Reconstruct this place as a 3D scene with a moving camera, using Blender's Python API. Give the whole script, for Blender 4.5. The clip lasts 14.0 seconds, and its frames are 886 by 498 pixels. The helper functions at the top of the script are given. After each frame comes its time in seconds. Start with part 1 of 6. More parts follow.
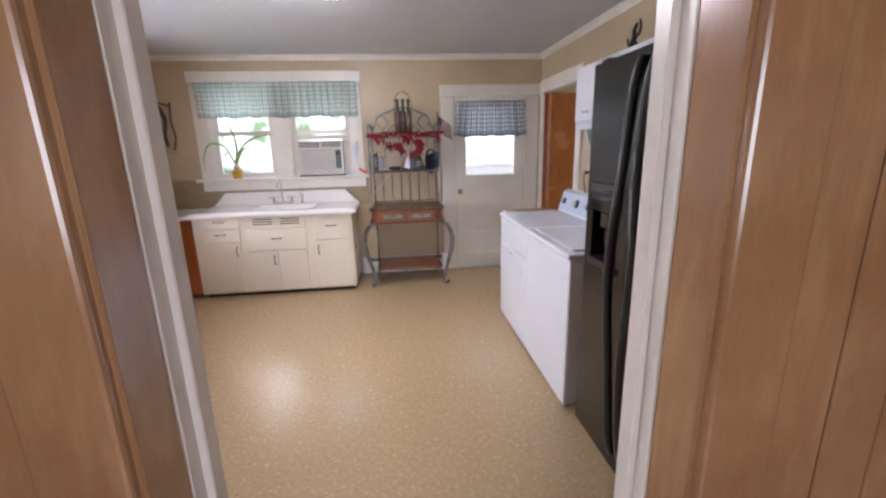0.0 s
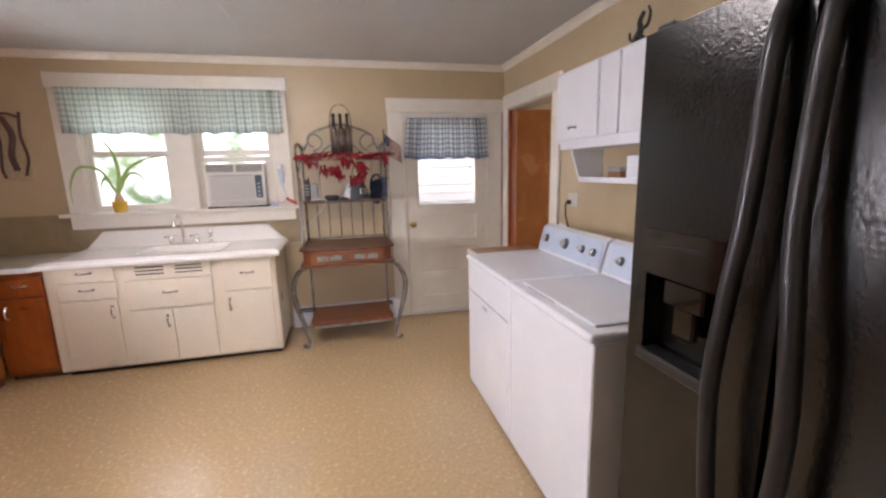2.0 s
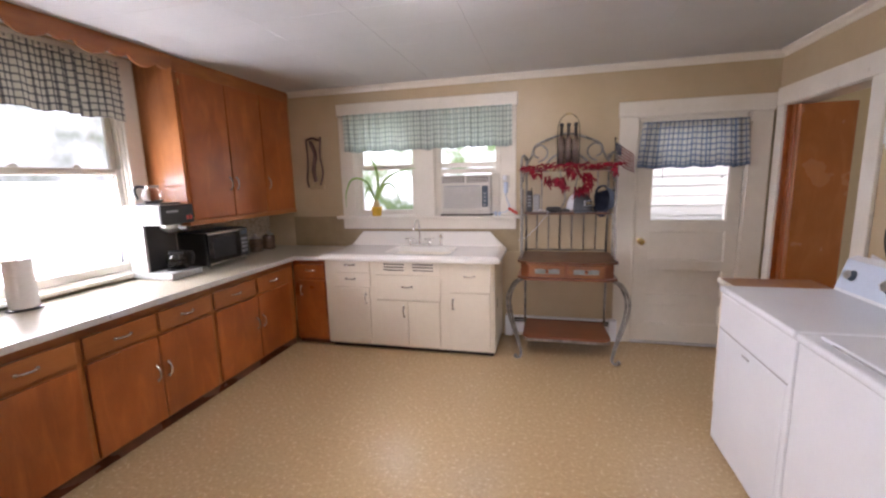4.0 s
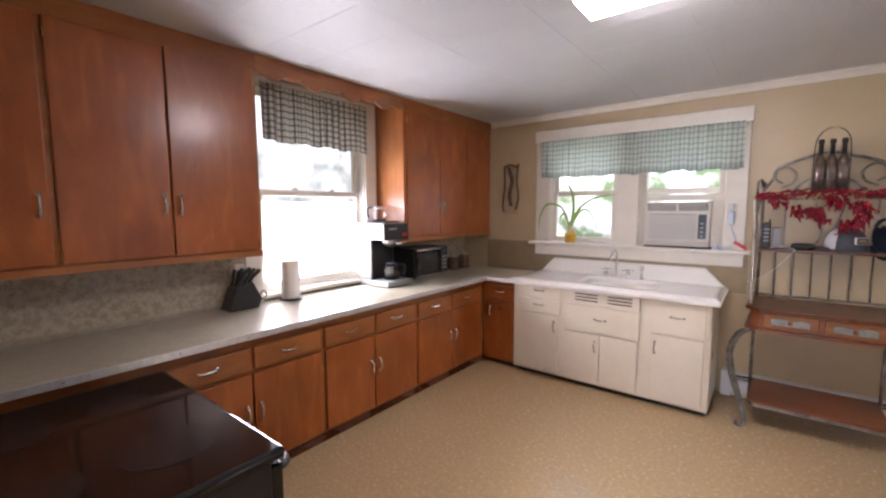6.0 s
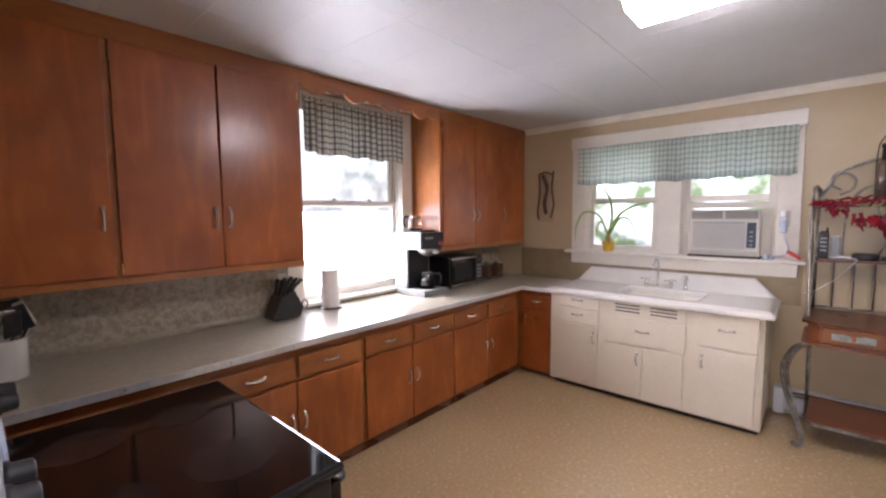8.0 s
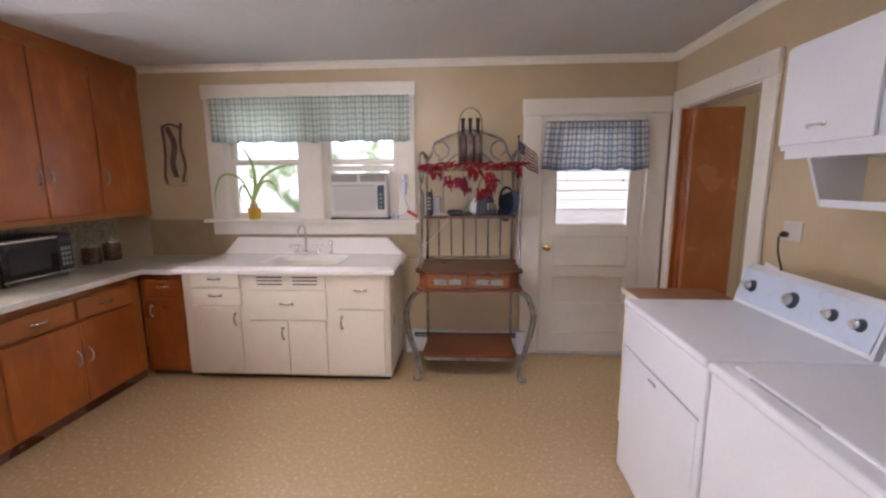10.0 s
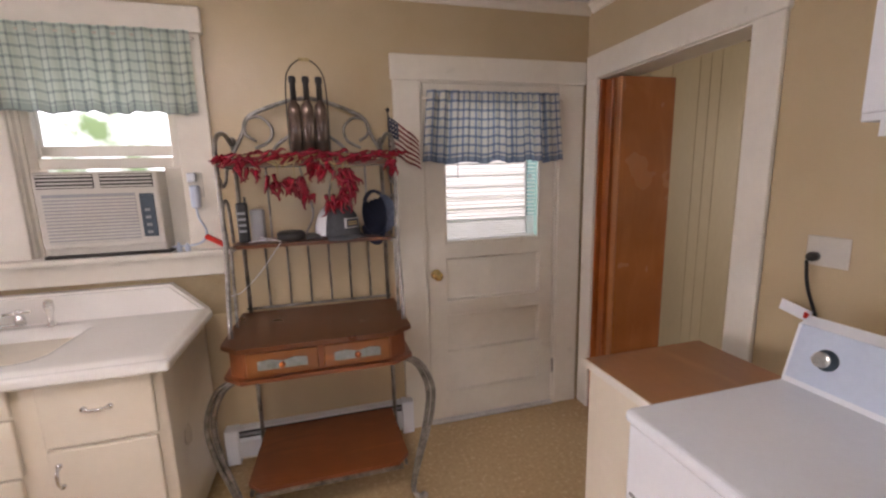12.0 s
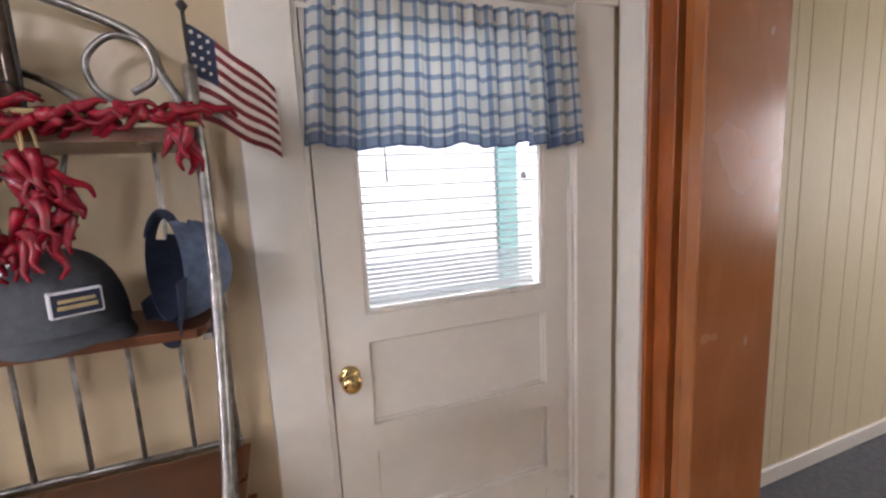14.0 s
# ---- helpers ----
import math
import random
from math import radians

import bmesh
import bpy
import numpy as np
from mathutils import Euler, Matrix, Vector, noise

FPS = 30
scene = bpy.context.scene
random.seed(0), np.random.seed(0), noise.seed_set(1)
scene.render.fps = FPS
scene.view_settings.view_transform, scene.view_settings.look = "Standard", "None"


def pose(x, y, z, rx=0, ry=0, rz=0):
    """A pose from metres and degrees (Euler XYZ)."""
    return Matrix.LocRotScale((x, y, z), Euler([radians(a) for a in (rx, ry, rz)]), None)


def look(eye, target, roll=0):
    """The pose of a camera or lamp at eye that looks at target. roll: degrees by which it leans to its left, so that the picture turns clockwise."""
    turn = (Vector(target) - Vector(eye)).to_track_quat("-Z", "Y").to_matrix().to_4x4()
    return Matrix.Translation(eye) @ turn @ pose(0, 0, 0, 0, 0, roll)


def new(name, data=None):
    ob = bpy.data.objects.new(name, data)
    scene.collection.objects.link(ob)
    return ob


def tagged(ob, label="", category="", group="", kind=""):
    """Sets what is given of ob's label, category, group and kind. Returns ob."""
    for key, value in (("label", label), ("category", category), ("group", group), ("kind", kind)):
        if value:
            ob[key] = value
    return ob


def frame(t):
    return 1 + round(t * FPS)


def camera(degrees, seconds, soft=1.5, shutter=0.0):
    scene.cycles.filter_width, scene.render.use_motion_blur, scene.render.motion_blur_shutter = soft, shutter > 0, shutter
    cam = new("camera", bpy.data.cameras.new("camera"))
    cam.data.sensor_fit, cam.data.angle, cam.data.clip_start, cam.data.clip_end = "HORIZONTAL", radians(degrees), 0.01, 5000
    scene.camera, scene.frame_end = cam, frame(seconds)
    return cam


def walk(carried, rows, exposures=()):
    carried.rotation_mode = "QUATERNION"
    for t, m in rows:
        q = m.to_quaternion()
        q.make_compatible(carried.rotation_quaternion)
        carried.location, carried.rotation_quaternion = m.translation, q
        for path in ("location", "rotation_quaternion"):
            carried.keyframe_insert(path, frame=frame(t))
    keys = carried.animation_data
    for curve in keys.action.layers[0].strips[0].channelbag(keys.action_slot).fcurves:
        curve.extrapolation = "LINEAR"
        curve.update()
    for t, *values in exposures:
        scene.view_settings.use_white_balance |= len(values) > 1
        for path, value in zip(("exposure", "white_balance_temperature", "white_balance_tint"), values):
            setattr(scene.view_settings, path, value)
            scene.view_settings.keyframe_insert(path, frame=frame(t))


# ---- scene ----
cam = camera(93.4, 14.0, soft=2.4)
PATH = [
    (0, (0.044, -0.055, 1.523), (0.253, 1.875, 1.039), -1.5),
    (0.5, (0.11, 0.246, 1.519), (0.077, 2.192, 1.058), -0.2),
    (1, (0.128, 0.473, 1.498), (0.211, 2.418, 1.041), 0.5),
    (1.5, (0.127, 0.673, 1.5), (0.534, 2.578, 1.047), 0.3),
    (2, (0.136, 0.81, 1.513), (0.589, 2.721, 1.136), -1.4),
    (2.5, (0.116, 0.872, 1.559), (0.47, 2.813, 1.23), -1.9),
    (3, (0.062, 0.893, 1.568), (0.154, 2.861, 1.224), -2.1),
    (3.5, (0.014, 0.904, 1.567), (-0.22, 2.859, 1.219), -2.1),
    (3.7, (0.004, 0.917, 1.56), (-0.335, 2.858, 1.22), -1.9),
    (5.8, (-0.124, 0.862, 1.551), (-1.288, 2.476, 1.349), -0.0),
    (6, (-0.133, 0.878, 1.553), (-1.366, 2.441, 1.362), -0.2),
    (6.5, (-0.159, 0.85, 1.572), (-1.517, 2.31, 1.41), -0.0),
    (7, (-0.184, 0.829, 1.584), (-1.612, 2.222, 1.448), -0.1),
    (7.5, (-0.206, 0.815, 1.585), (-1.632, 2.211, 1.45), -0.3),
    (8, (-0.211, 0.83, 1.582), (-1.539, 2.316, 1.419), -0.5),
    (8.5, (-0.163, 0.892, 1.566), (-1.295, 2.527, 1.35), -0.5),
    (9, (-0.001, 1.017, 1.526), (-0.793, 2.831, 1.242), -0.0),
    (9.2, (0.053, 1.07, 1.503), (-0.559, 2.951, 1.206), 0.0),
    (11.3, (0.171, 2.204, 1.577), (0.477, 4.153, 1.248), -1.1),
    (11.5, (0.164, 2.34, 1.574), (0.554, 4.273, 1.238), -1.1),
    (12, (0.227, 2.653, 1.548), (0.744, 4.554, 1.199), -1.5),
    (12.5, (0.342, 2.941, 1.532), (0.86, 4.846, 1.208), -1.8),
    (13, (0.387, 3.265, 1.528), (1.091, 5.108, 1.201), -3.2),
    (13.5, (0.518, 3.544, 1.509), (1.278, 5.37, 1.21), -3.9),
    (14, (0.693, 3.818, 1.5), (1.381, 5.673, 1.207), -2.9),
]
walk(cam, [(t, look(eye, target, roll)) for t, eye, target, roll in PATH],
     [(0.0, 0.88, 6000, 23), (0.5, 0.92, 6000, 23), (1.0, 0.88, 6350, 25), (2.5, 0.92, 6550, 25), (3.5, 0.72, 6500, 26), (6.0, 0.75, 6400, 27), (7.5, 0.7, 6300, 27), (9.0, 0.68, 6250, 28),
      (11.5, 0.5, 6900, 27), (12.5, 0.64, 6850, 27), (13.5, 1.02, 6300, 24), (14.0, 1.14, 6150, 22)])

# ---- light ----
world = bpy.data.worlds.new("sky")
scene.world = world
world.use_nodes = True
wn = world.node_tree.nodes
sky = wn.new("ShaderNodeTexSky")
sky.sky_type = "NISHITA"
sky.sun_disc = False
sky.sun_elevation, sky.sun_rotation = radians(55), radians(160)
wn["Background"].inputs["Strength"].default_value = 0.13
world.node_tree.links.new(sky.outputs["Color"], wn["Background"].inputs["Color"])
sun = new("sun", bpy.data.lights.new("sun", "SUN"))
sun.data.energy, sun.data.angle, sun.data.color = 4.0, radians(0.6), (1.0, 0.95, 0.88)
sun.matrix_world = look((3, -8, 12), (0, 0, 0))


def area(name, eye, target, sx, sy, watts, color):
    ob = new(name, bpy.data.lights.new(name, "AREA"))
    ob.data.shape, ob.data.size, ob.data.size_y = "RECTANGLE", sx, sy
    ob.data.energy, ob.data.color = watts, color
    ob.matrix_world = look(eye, target)
    return ob


# The side room and hall fills are added; no window is known there.
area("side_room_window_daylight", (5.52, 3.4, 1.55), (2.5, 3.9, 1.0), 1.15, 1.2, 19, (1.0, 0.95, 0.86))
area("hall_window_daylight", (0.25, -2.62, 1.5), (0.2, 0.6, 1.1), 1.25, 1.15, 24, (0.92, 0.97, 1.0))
area("west_window_daylight", (-3.165, 2.93, 1.32), (-1.0, 2.93, 0.95), 0.94, 0.66, 28, (0.93, 0.97, 1.0))

# ---- materials ----


def nodes_of(name):
    m = bpy.data.materials.new(name)
    m.use_nodes = True
    nt = m.node_tree
    return m, nt, nt.nodes["Principled BSDF"]


def surf(name, c1, c2, scale=6.0, rough=0.5, metal=0.0, bump=0.0, bscale=60.0, stretch=(1, 1, 1), rvar=0.08, fine=0.35, lo=0.35, hi=0.65, coat=0.0, dist=0.002, detail=6.0):
    """Two colours mixed by a coarse and a fine noise, with bump and uneven gloss."""
    m, nt, p = nodes_of(name)
    n, l = nt.nodes, nt.links
    tc, mp = n.new("ShaderNodeTexCoord"), n.new("ShaderNodeMapping")
    mp.inputs["Scale"].default_value = stretch
    l.new(tc.outputs["Object"], mp.inputs["Vector"])
    big, small = n.new("ShaderNodeTexNoise"), n.new("ShaderNodeTexNoise")
    big.inputs["Scale"].default_value, big.inputs["Detail"].default_value = scale, detail
    small.inputs["Scale"].default_value, small.inputs["Detail"].default_value = bscale, 4.0
    for t in (big, small):
        l.new(mp.outputs["Vector"], t.inputs["Vector"])
    mix = n.new("ShaderNodeMix")
    mix.inputs["Factor"].default_value = fine
    l.new(big.outputs["Fac"], mix.inputs[2])
    l.new(small.outputs["Fac"], mix.inputs[3])
    ramp = n.new("ShaderNodeValToRGB")
    ramp.color_ramp.elements[0].position, ramp.color_ramp.elements[1].position = lo, hi
    ramp.color_ramp.elements[0].color, ramp.color_ramp.elements[1].color = (*c1, 1), (*c2, 1)
    l.new(mix.outputs[0], ramp.inputs["Fac"])
    l.new(ramp.outputs["Color"], p.inputs["Base Color"])
    mr = n.new("ShaderNodeMapRange")
    mr.inputs["To Min"].default_value, mr.inputs["To Max"].default_value = max(0.02, rough - rvar), min(1.0, rough + rvar)
    l.new(big.outputs["Fac"], mr.inputs["Value"])
    l.new(mr.outputs["Result"], p.inputs["Roughness"])
    p.inputs["Metallic"].default_value = metal
    p.inputs["Coat Weight"].default_value = coat
    p.inputs["Coat Roughness"].default_value = 0.12
    if bump:
        b = n.new("ShaderNodeBump")
        b.inputs["Strength"].default_value, b.inputs["Distance"].default_value = bump, dist
        l.new(small.outputs["Fac"], b.inputs["Height"])
        l.new(b.outputs["Normal"], p.inputs["Normal"])
    return m


def wood(name, dark, light, rough=0.32, along="z", scale=3.0, coat=0.25):
    """Stained plywood: long figure along one axis, fine pores, uneven stain, each piece cut elsewhere."""
    m, nt, p = nodes_of(name)
    n, l = nt.nodes, nt.links
    tc, mp, info = n.new("ShaderNodeTexCoord"), n.new("ShaderNodeMapping"), n.new("ShaderNodeObjectInfo")
    s = {"z": (1, 1, 0.22), "y": (1, 0.22, 1), "x": (0.22, 1, 1)}[along]
    mp.inputs["Scale"].default_value = s
    off = n.new("ShaderNodeVectorMath")
    off.operation = "SCALE"
    off.inputs[0].default_value = (7.3, 3.1, 5.7)
    l.new(info.outputs["Random"], off.inputs["Scale"])
    add = n.new("ShaderNodeVectorMath")
    l.new(tc.outputs["Object"], mp.inputs["Vector"])
    l.new(mp.outputs["Vector"], add.inputs[0])
    l.new(off.outputs[0], add.inputs[1])
    fig, pore, blot = n.new("ShaderNodeTexNoise"), n.new("ShaderNodeTexNoise"), n.new("ShaderNodeTexNoise")
    fig.inputs["Scale"].default_value, fig.inputs["Detail"].default_value, fig.inputs["Distortion"].default_value = scale * 2.2, 5, 1.6
    pore.inputs["Scale"].default_value, pore.inputs["Detail"].default_value = 150, 3
    blot.inputs["Scale"].default_value, blot.inputs["Detail"].default_value = 2.3, 3
    for t in (fig, pore):
        l.new(add.outputs[0], t.inputs["Vector"])
    l.new(tc.outputs["Object"], blot.inputs["Vector"])
    wav = n.new("ShaderNodeMath")
    wav.operation = "MULTIPLY"
    wav.inputs[1].default_value = 9.0
    sn = n.new("ShaderNodeMath")
    sn.operation = "SINE"
    l.new(fig.outputs["Fac"], wav.inputs[0])
    l.new(wav.outputs[0], sn.inputs[0])
    a, b = n.new("ShaderNodeMath"), n.new("ShaderNodeMath")
    a.operation, a.inputs[1].default_value = "MULTIPLY_ADD", 0.17
    l.new(sn.outputs[0], a.inputs[0])
    l.new(blot.outputs["Fac"], a.inputs[2])
    b.operation, b.inputs[1].default_value = "MULTIPLY_ADD", 0.20
    l.new(pore.outputs["Fac"], b.inputs[0])
    l.new(a.outputs[0], b.inputs[2])
    ramp = n.new("ShaderNodeValToRGB")
    ramp.color_ramp.elements[0].position, ramp.color_ramp.elements[1].position = 0.3, 0.85
    ramp.color_ramp.elements[0].color, ramp.color_ramp.elements[1].color = (*dark, 1), (*light, 1)
    l.new(b.outputs[0], ramp.inputs["Fac"])
    l.new(ramp.outputs["Color"], p.inputs["Base Color"])
    mr = n.new("ShaderNodeMapRange")
    mr.inputs["To Min"].default_value, mr.inputs["To Max"].default_value = rough - 0.06, rough + 0.1
    l.new(blot.outputs["Fac"], mr.inputs["Value"])
    l.new(mr.outputs["Result"], p.inputs["Roughness"])
    p.inputs["Coat Weight"].default_value, p.inputs["Coat Roughness"].default_value = coat, 0.2
    bp = n.new("ShaderNodeBump")
    bp.inputs["Strength"].default_value, bp.inputs["Distance"].default_value = 0.12, 0.001
    l.new(pore.outputs["Fac"], bp.inputs["Height"])
    l.new(bp.outputs["Normal"], p.inputs["Normal"])
    return m


def plaid(name, ground, band, thread, cell=0.032, clear=0.45, across="x", over=0.0):
    """Thin woven check: bands along the cloth and down it, letting some light through."""
    m, nt, p = nodes_of(name)
    n, l = nt.nodes, nt.links
    uv, sep = n.new("ShaderNodeUVMap"), n.new("ShaderNodeSeparateXYZ")
    l.new(uv.outputs["UV"], sep.inputs[0])
    facs = []
    for axis in ("X", "Y"):
        mod, less = n.new("ShaderNodeMath"), n.new("ShaderNodeMath")
        mod.operation, mod.inputs[1].default_value = "PINGPONG", cell / 2
        l.new(sep.outputs[axis], mod.inputs[0])
        less.operation, less.inputs[1].default_value = "LESS_THAN", cell * 0.14
        l.new(mod.outputs[0], less.inputs[0])
        facs.append(less)
    add = n.new("ShaderNodeMath")
    add.operation = "ADD"
    l.new(facs[0].outputs[0], add.inputs[0])
    l.new(facs[1].outputs[0], add.inputs[1])
    half = n.new("ShaderNodeMath")
    half.operation, half.inputs[1].default_value = "MULTIPLY", 0.5
    l.new(add.outputs[0], half.inputs[0])
    hem, mx = n.new("ShaderNodeMath"), n.new("ShaderNodeMath")
    hem.operation, hem.inputs[1].default_value = "LESS_THAN", over
    l.new(sep.outputs["Y"], hem.inputs[0])
    mx.operation, mx.inputs[1].default_value = "MULTIPLY_ADD", 0.5
    l.new(hem.outputs[0], mx.inputs[0])
    l.new(half.outputs[0], mx.inputs[2])
    ramp = n.new("ShaderNodeValToRGB")
    ramp.color_ramp.elements[0].color, ramp.color_ramp.elements[1].color = (*ground, 1), (*thread, 1)
    ramp.color_ramp.elements.new(0.5).color = (*band, 1)
    l.new(mx.outputs[0], ramp.inputs["Fac"])
    l.new(ramp.outputs["Color"], p.inputs["Base Color"])
    p.inputs["Roughness"].default_value = 0.9
    tr, ms = n.new("ShaderNodeBsdfTranslucent"), n.new("ShaderNodeMixShader")
    l.new(ramp.outputs["Color"], tr.inputs["Color"])
    ms.inputs[0].default_value = clear
    l.new(p.outputs[0], ms.inputs[1])
    l.new(tr.outputs[0], ms.inputs[2])
    l.new(ms.outputs[0], n["Material Output"].inputs["Surface"])
    return m


def glow(name, color, strength):
    m, nt, p = nodes_of(name)
    p.inputs["Base Color"].default_value = (*color, 1)
    p.inputs["Emission Color"].default_value, p.inputs["Emission Strength"].default_value = (*color, 1), strength
    return m


def thin_vinyl(name, color, clear):
    """Thin white slats that glow when lit from behind."""
    m, nt, p = nodes_of(name)
    n, l = nt.nodes, nt.links
    p.inputs["Base Color"].default_value, p.inputs["Roughness"].default_value = (*color, 1), 0.45
    tr, ms = n.new("ShaderNodeBsdfTranslucent"), n.new("ShaderNodeMixShader")
    tr.inputs["Color"].default_value = (*color, 1)
    ms.inputs[0].default_value = clear
    l.new(p.outputs[0], ms.inputs[1])
    l.new(tr.outputs[0], ms.inputs[2])
    l.new(ms.outputs[0], n["Material Output"].inputs["Surface"])
    return m


def clear_glass(name, rough=0.02, tint=(1, 1, 1)):
    m, nt, p = nodes_of(name)
    p.inputs["Base Color"].default_value = (*tint, 1)
    p.inputs["Transmission Weight"].default_value, p.inputs["Roughness"].default_value, p.inputs["IOR"].default_value = 1.0, rough, 1.45
    return m


M_WALL = surf("tan_painted_plaster", (0.49, 0.385, 0.235), (0.54, 0.43, 0.275), 3.0, 0.33, bump=0.45, bscale=9, dist=0.008, fine=0.2)
M_CEIL = surf("white_ceiling_board", (0.52, 0.53, 0.535), (0.58, 0.585, 0.58), 2.0, 0.45, bump=0.2, bscale=90)
M_TRIM = surf("white_gloss_trim", (0.72, 0.68, 0.60), (0.78, 0.74, 0.66), 4.0, 0.3, bump=0.12, bscale=25)
M_WHITE = surf("white_enamel", (0.78, 0.81, 0.86), (0.82, 0.85, 0.90), 3.0, 0.22, rvar=0.04)
M_SINK = surf("white_porcelain", (0.80, 0.78, 0.74), (0.84, 0.82, 0.78), 3.0, 0.12, rvar=0.04)
M_CREAM = surf("cream_painted_steel", (0.72, 0.65, 0.53), (0.77, 0.70, 0.58), 3.0, 0.3, bump=0.08, bscale=30)
M_WOOD = wood("reddish_stained_plywood", (0.28, 0.068, 0.012), (0.50, 0.142, 0.028), rough=0.28, coat=0.4)
M_WOODY = wood("reddish_stained_plywood_lengthwise", (0.28, 0.085, 0.018), (0.46, 0.165, 0.040), along="y")
M_WOODX = wood("stained_birch_side", (0.33, 0.11, 0.03), (0.52, 0.20, 0.06))
M_DOORWOOD = wood("red_brown_door_veneer", (0.32, 0.10, 0.022), (0.46, 0.165, 0.044), rough=0.24, coat=0.4)
M_DARKWOOD = wood("dark_brown_wood", (0.075, 0.022, 0.010), (0.16, 0.05, 0.022), along="x", rough=0.25)
M_DECK = surf("dark_brown_tabletop", (0.098, 0.030, 0.009), (0.125, 0.039, 0.012), 9.0, 0.3, bump=0.04, bscale=140)
M_RACKWOOD = wood("red_brown_rack_wood", (0.15, 0.040, 0.012), (0.27, 0.082, 0.023), along="x", rough=0.3)
M_DRAWERWOOD = wood("orange_brown_drawer_wood", (0.15, 0.048, 0.010), (0.28, 0.10, 0.023), along="x", rough=0.28)
M_HALLWOOD = wood("varnished_hall_wood", (0.29, 0.145, 0.060), (0.45, 0.265, 0.130), rough=0.2, coat=0.7)
M_BOARD = wood("brown_cabinet_board", (0.28, 0.12, 0.05), (0.40, 0.19, 0.085), along="y", rough=0.35)
M_FLOOR = surf("mottled_tan_vinyl", (0.425, 0.303, 0.158), (0.555, 0.410, 0.233), 46.0, 0.24, bump=0.18, bscale=80, rvar=0.13, fine=0.38, lo=0.32, hi=0.68, dist=0.001)
M_LAMINATE = surf("grey_marbled_laminate", (0.335, 0.30, 0.222), (0.425, 0.385, 0.295), 30.0, 0.31, rvar=0.05, fine=0.3)
M_SPLASH = surf("speckled_stone_wallboard", (0.35, 0.30, 0.215), (0.53, 0.47, 0.37), 34.0, 0.28, bump=0.3, bscale=70, fine=0.4, lo=0.40, hi=0.68)
M_SPLASHN = surf("plain_tan_wallboard", (0.27, 0.205, 0.115), (0.33, 0.255, 0.15), 9.0, 0.36, bump=0.15, bscale=60)
M_METAL = surf("brushed_aluminium", (0.62, 0.63, 0.64), (0.76, 0.77, 0.78), 30, 0.4, metal=0.7)
M_CHROME = surf("chrome", (0.84, 0.83, 0.81), (0.90, 0.89, 0.87), 10, 0.2, metal=0.8, rvar=0.04)
M_IRON = surf("brushed_pewter_tube", (0.12, 0.115, 0.105), (0.40, 0.38, 0.35), 14, 0.33, metal=0.85)
M_BRASS = surf("polished_brass", (0.62, 0.43, 0.16), (0.74, 0.54, 0.24), 10, 0.15, metal=1.0)
M_BLACK = surf("textured_black_enamel", (0.006, 0.006, 0.0055), (0.010, 0.0095, 0.009), 8, 0.17, bump=0.6, bscale=115, dist=0.0016)
M_BLACKP = surf("black_plastic", (0.012, 0.012, 0.013), (0.022, 0.022, 0.023), 8, 0.35)
M_BLACKG = surf("black_ceramic_glass", (0.006, 0.005, 0.005), (0.010, 0.007, 0.006), 8, 0.07, rvar=0.03)
M_RING = surf("burner_print", (0.010, 0.009, 0.010), (0.017, 0.015, 0.016), 60, 0.14)
M_GREY = surf("grey_plastic", (0.30, 0.31, 0.33), (0.36, 0.37, 0.39), 8, 0.4)
M_PALE = surf("pale_grey_panel", (0.50, 0.58, 0.70), (0.56, 0.64, 0.76), 8, 0.3)
M_ACW = surf("off_white_plastic", (0.58, 0.555, 0.50), (0.63, 0.60, 0.545), 8, 0.4)
# Near black for shade painted into gaps and openings, also for dark metal parts.
M_DARKGAP = surf("gap_shade_and_dark_parts", (0.02, 0.018, 0.016), (0.035, 0.03, 0.026), 8, 0.7)
M_RED = surf("red_plastic", (0.55, 0.02, 0.012), (0.65, 0.035, 0.02), 20, 0.3)
M_CHILI = surf("glossy_red_pepper", (0.14, 0.002, 0.010), (0.31, 0.008, 0.024), 18, 0.22, rvar=0.05)
M_ROPE = surf("dry_raffia", (0.40, 0.30, 0.14), (0.55, 0.43, 0.22), 40, 0.8)
M_YELLOW = surf("yellow_glazed_pot", (0.60, 0.36, 0.03), (0.70, 0.44, 0.05), 10, 0.25)
M_LEAF = surf("green_strap_leaf", (0.20, 0.38, 0.07), (0.34, 0.53, 0.15), 12, 0.45)
M_NAVY = surf("navy_cotton", (0.012, 0.018, 0.04), (0.025, 0.035, 0.07), 60, 0.85, bump=0.3, bscale=300)
M_GREYCLOTH = surf("charcoal_cotton", (0.045, 0.05, 0.058), (0.075, 0.08, 0.09), 60, 0.85, bump=0.3, bscale=300)
M_MESH = surf("white_mesh_cloth", (0.62, 0.63, 0.66), (0.74, 0.75, 0.78), 200, 0.8)
M_PAPER = surf("white_paper_towel", (0.78, 0.77, 0.75), (0.84, 0.83, 0.81), 40, 0.9, bump=0.4, bscale=120)
M_STEEL = surf("stainless_steel", (0.50, 0.49, 0.47), (0.60, 0.59, 0.57), 15, 0.28, metal=1.0)
M_MACHINE = surf("dull_brushed_steel", (0.36, 0.37, 0.36), (0.46, 0.47, 0.46), 15, 0.5, metal=0.6)
M_GLASS = clear_glass("clear_glass")
M_BOTTLE = surf("smoked_bottle_glass", (0.065, 0.042, 0.033), (0.19, 0.135, 0.105), 10, 0.08, metal=0.35)
M_CARPET = surf("grey_carpet", (0.10, 0.105, 0.12), (0.16, 0.165, 0.185), 40, 0.95, bump=0.6, bscale=260, dist=0.004)
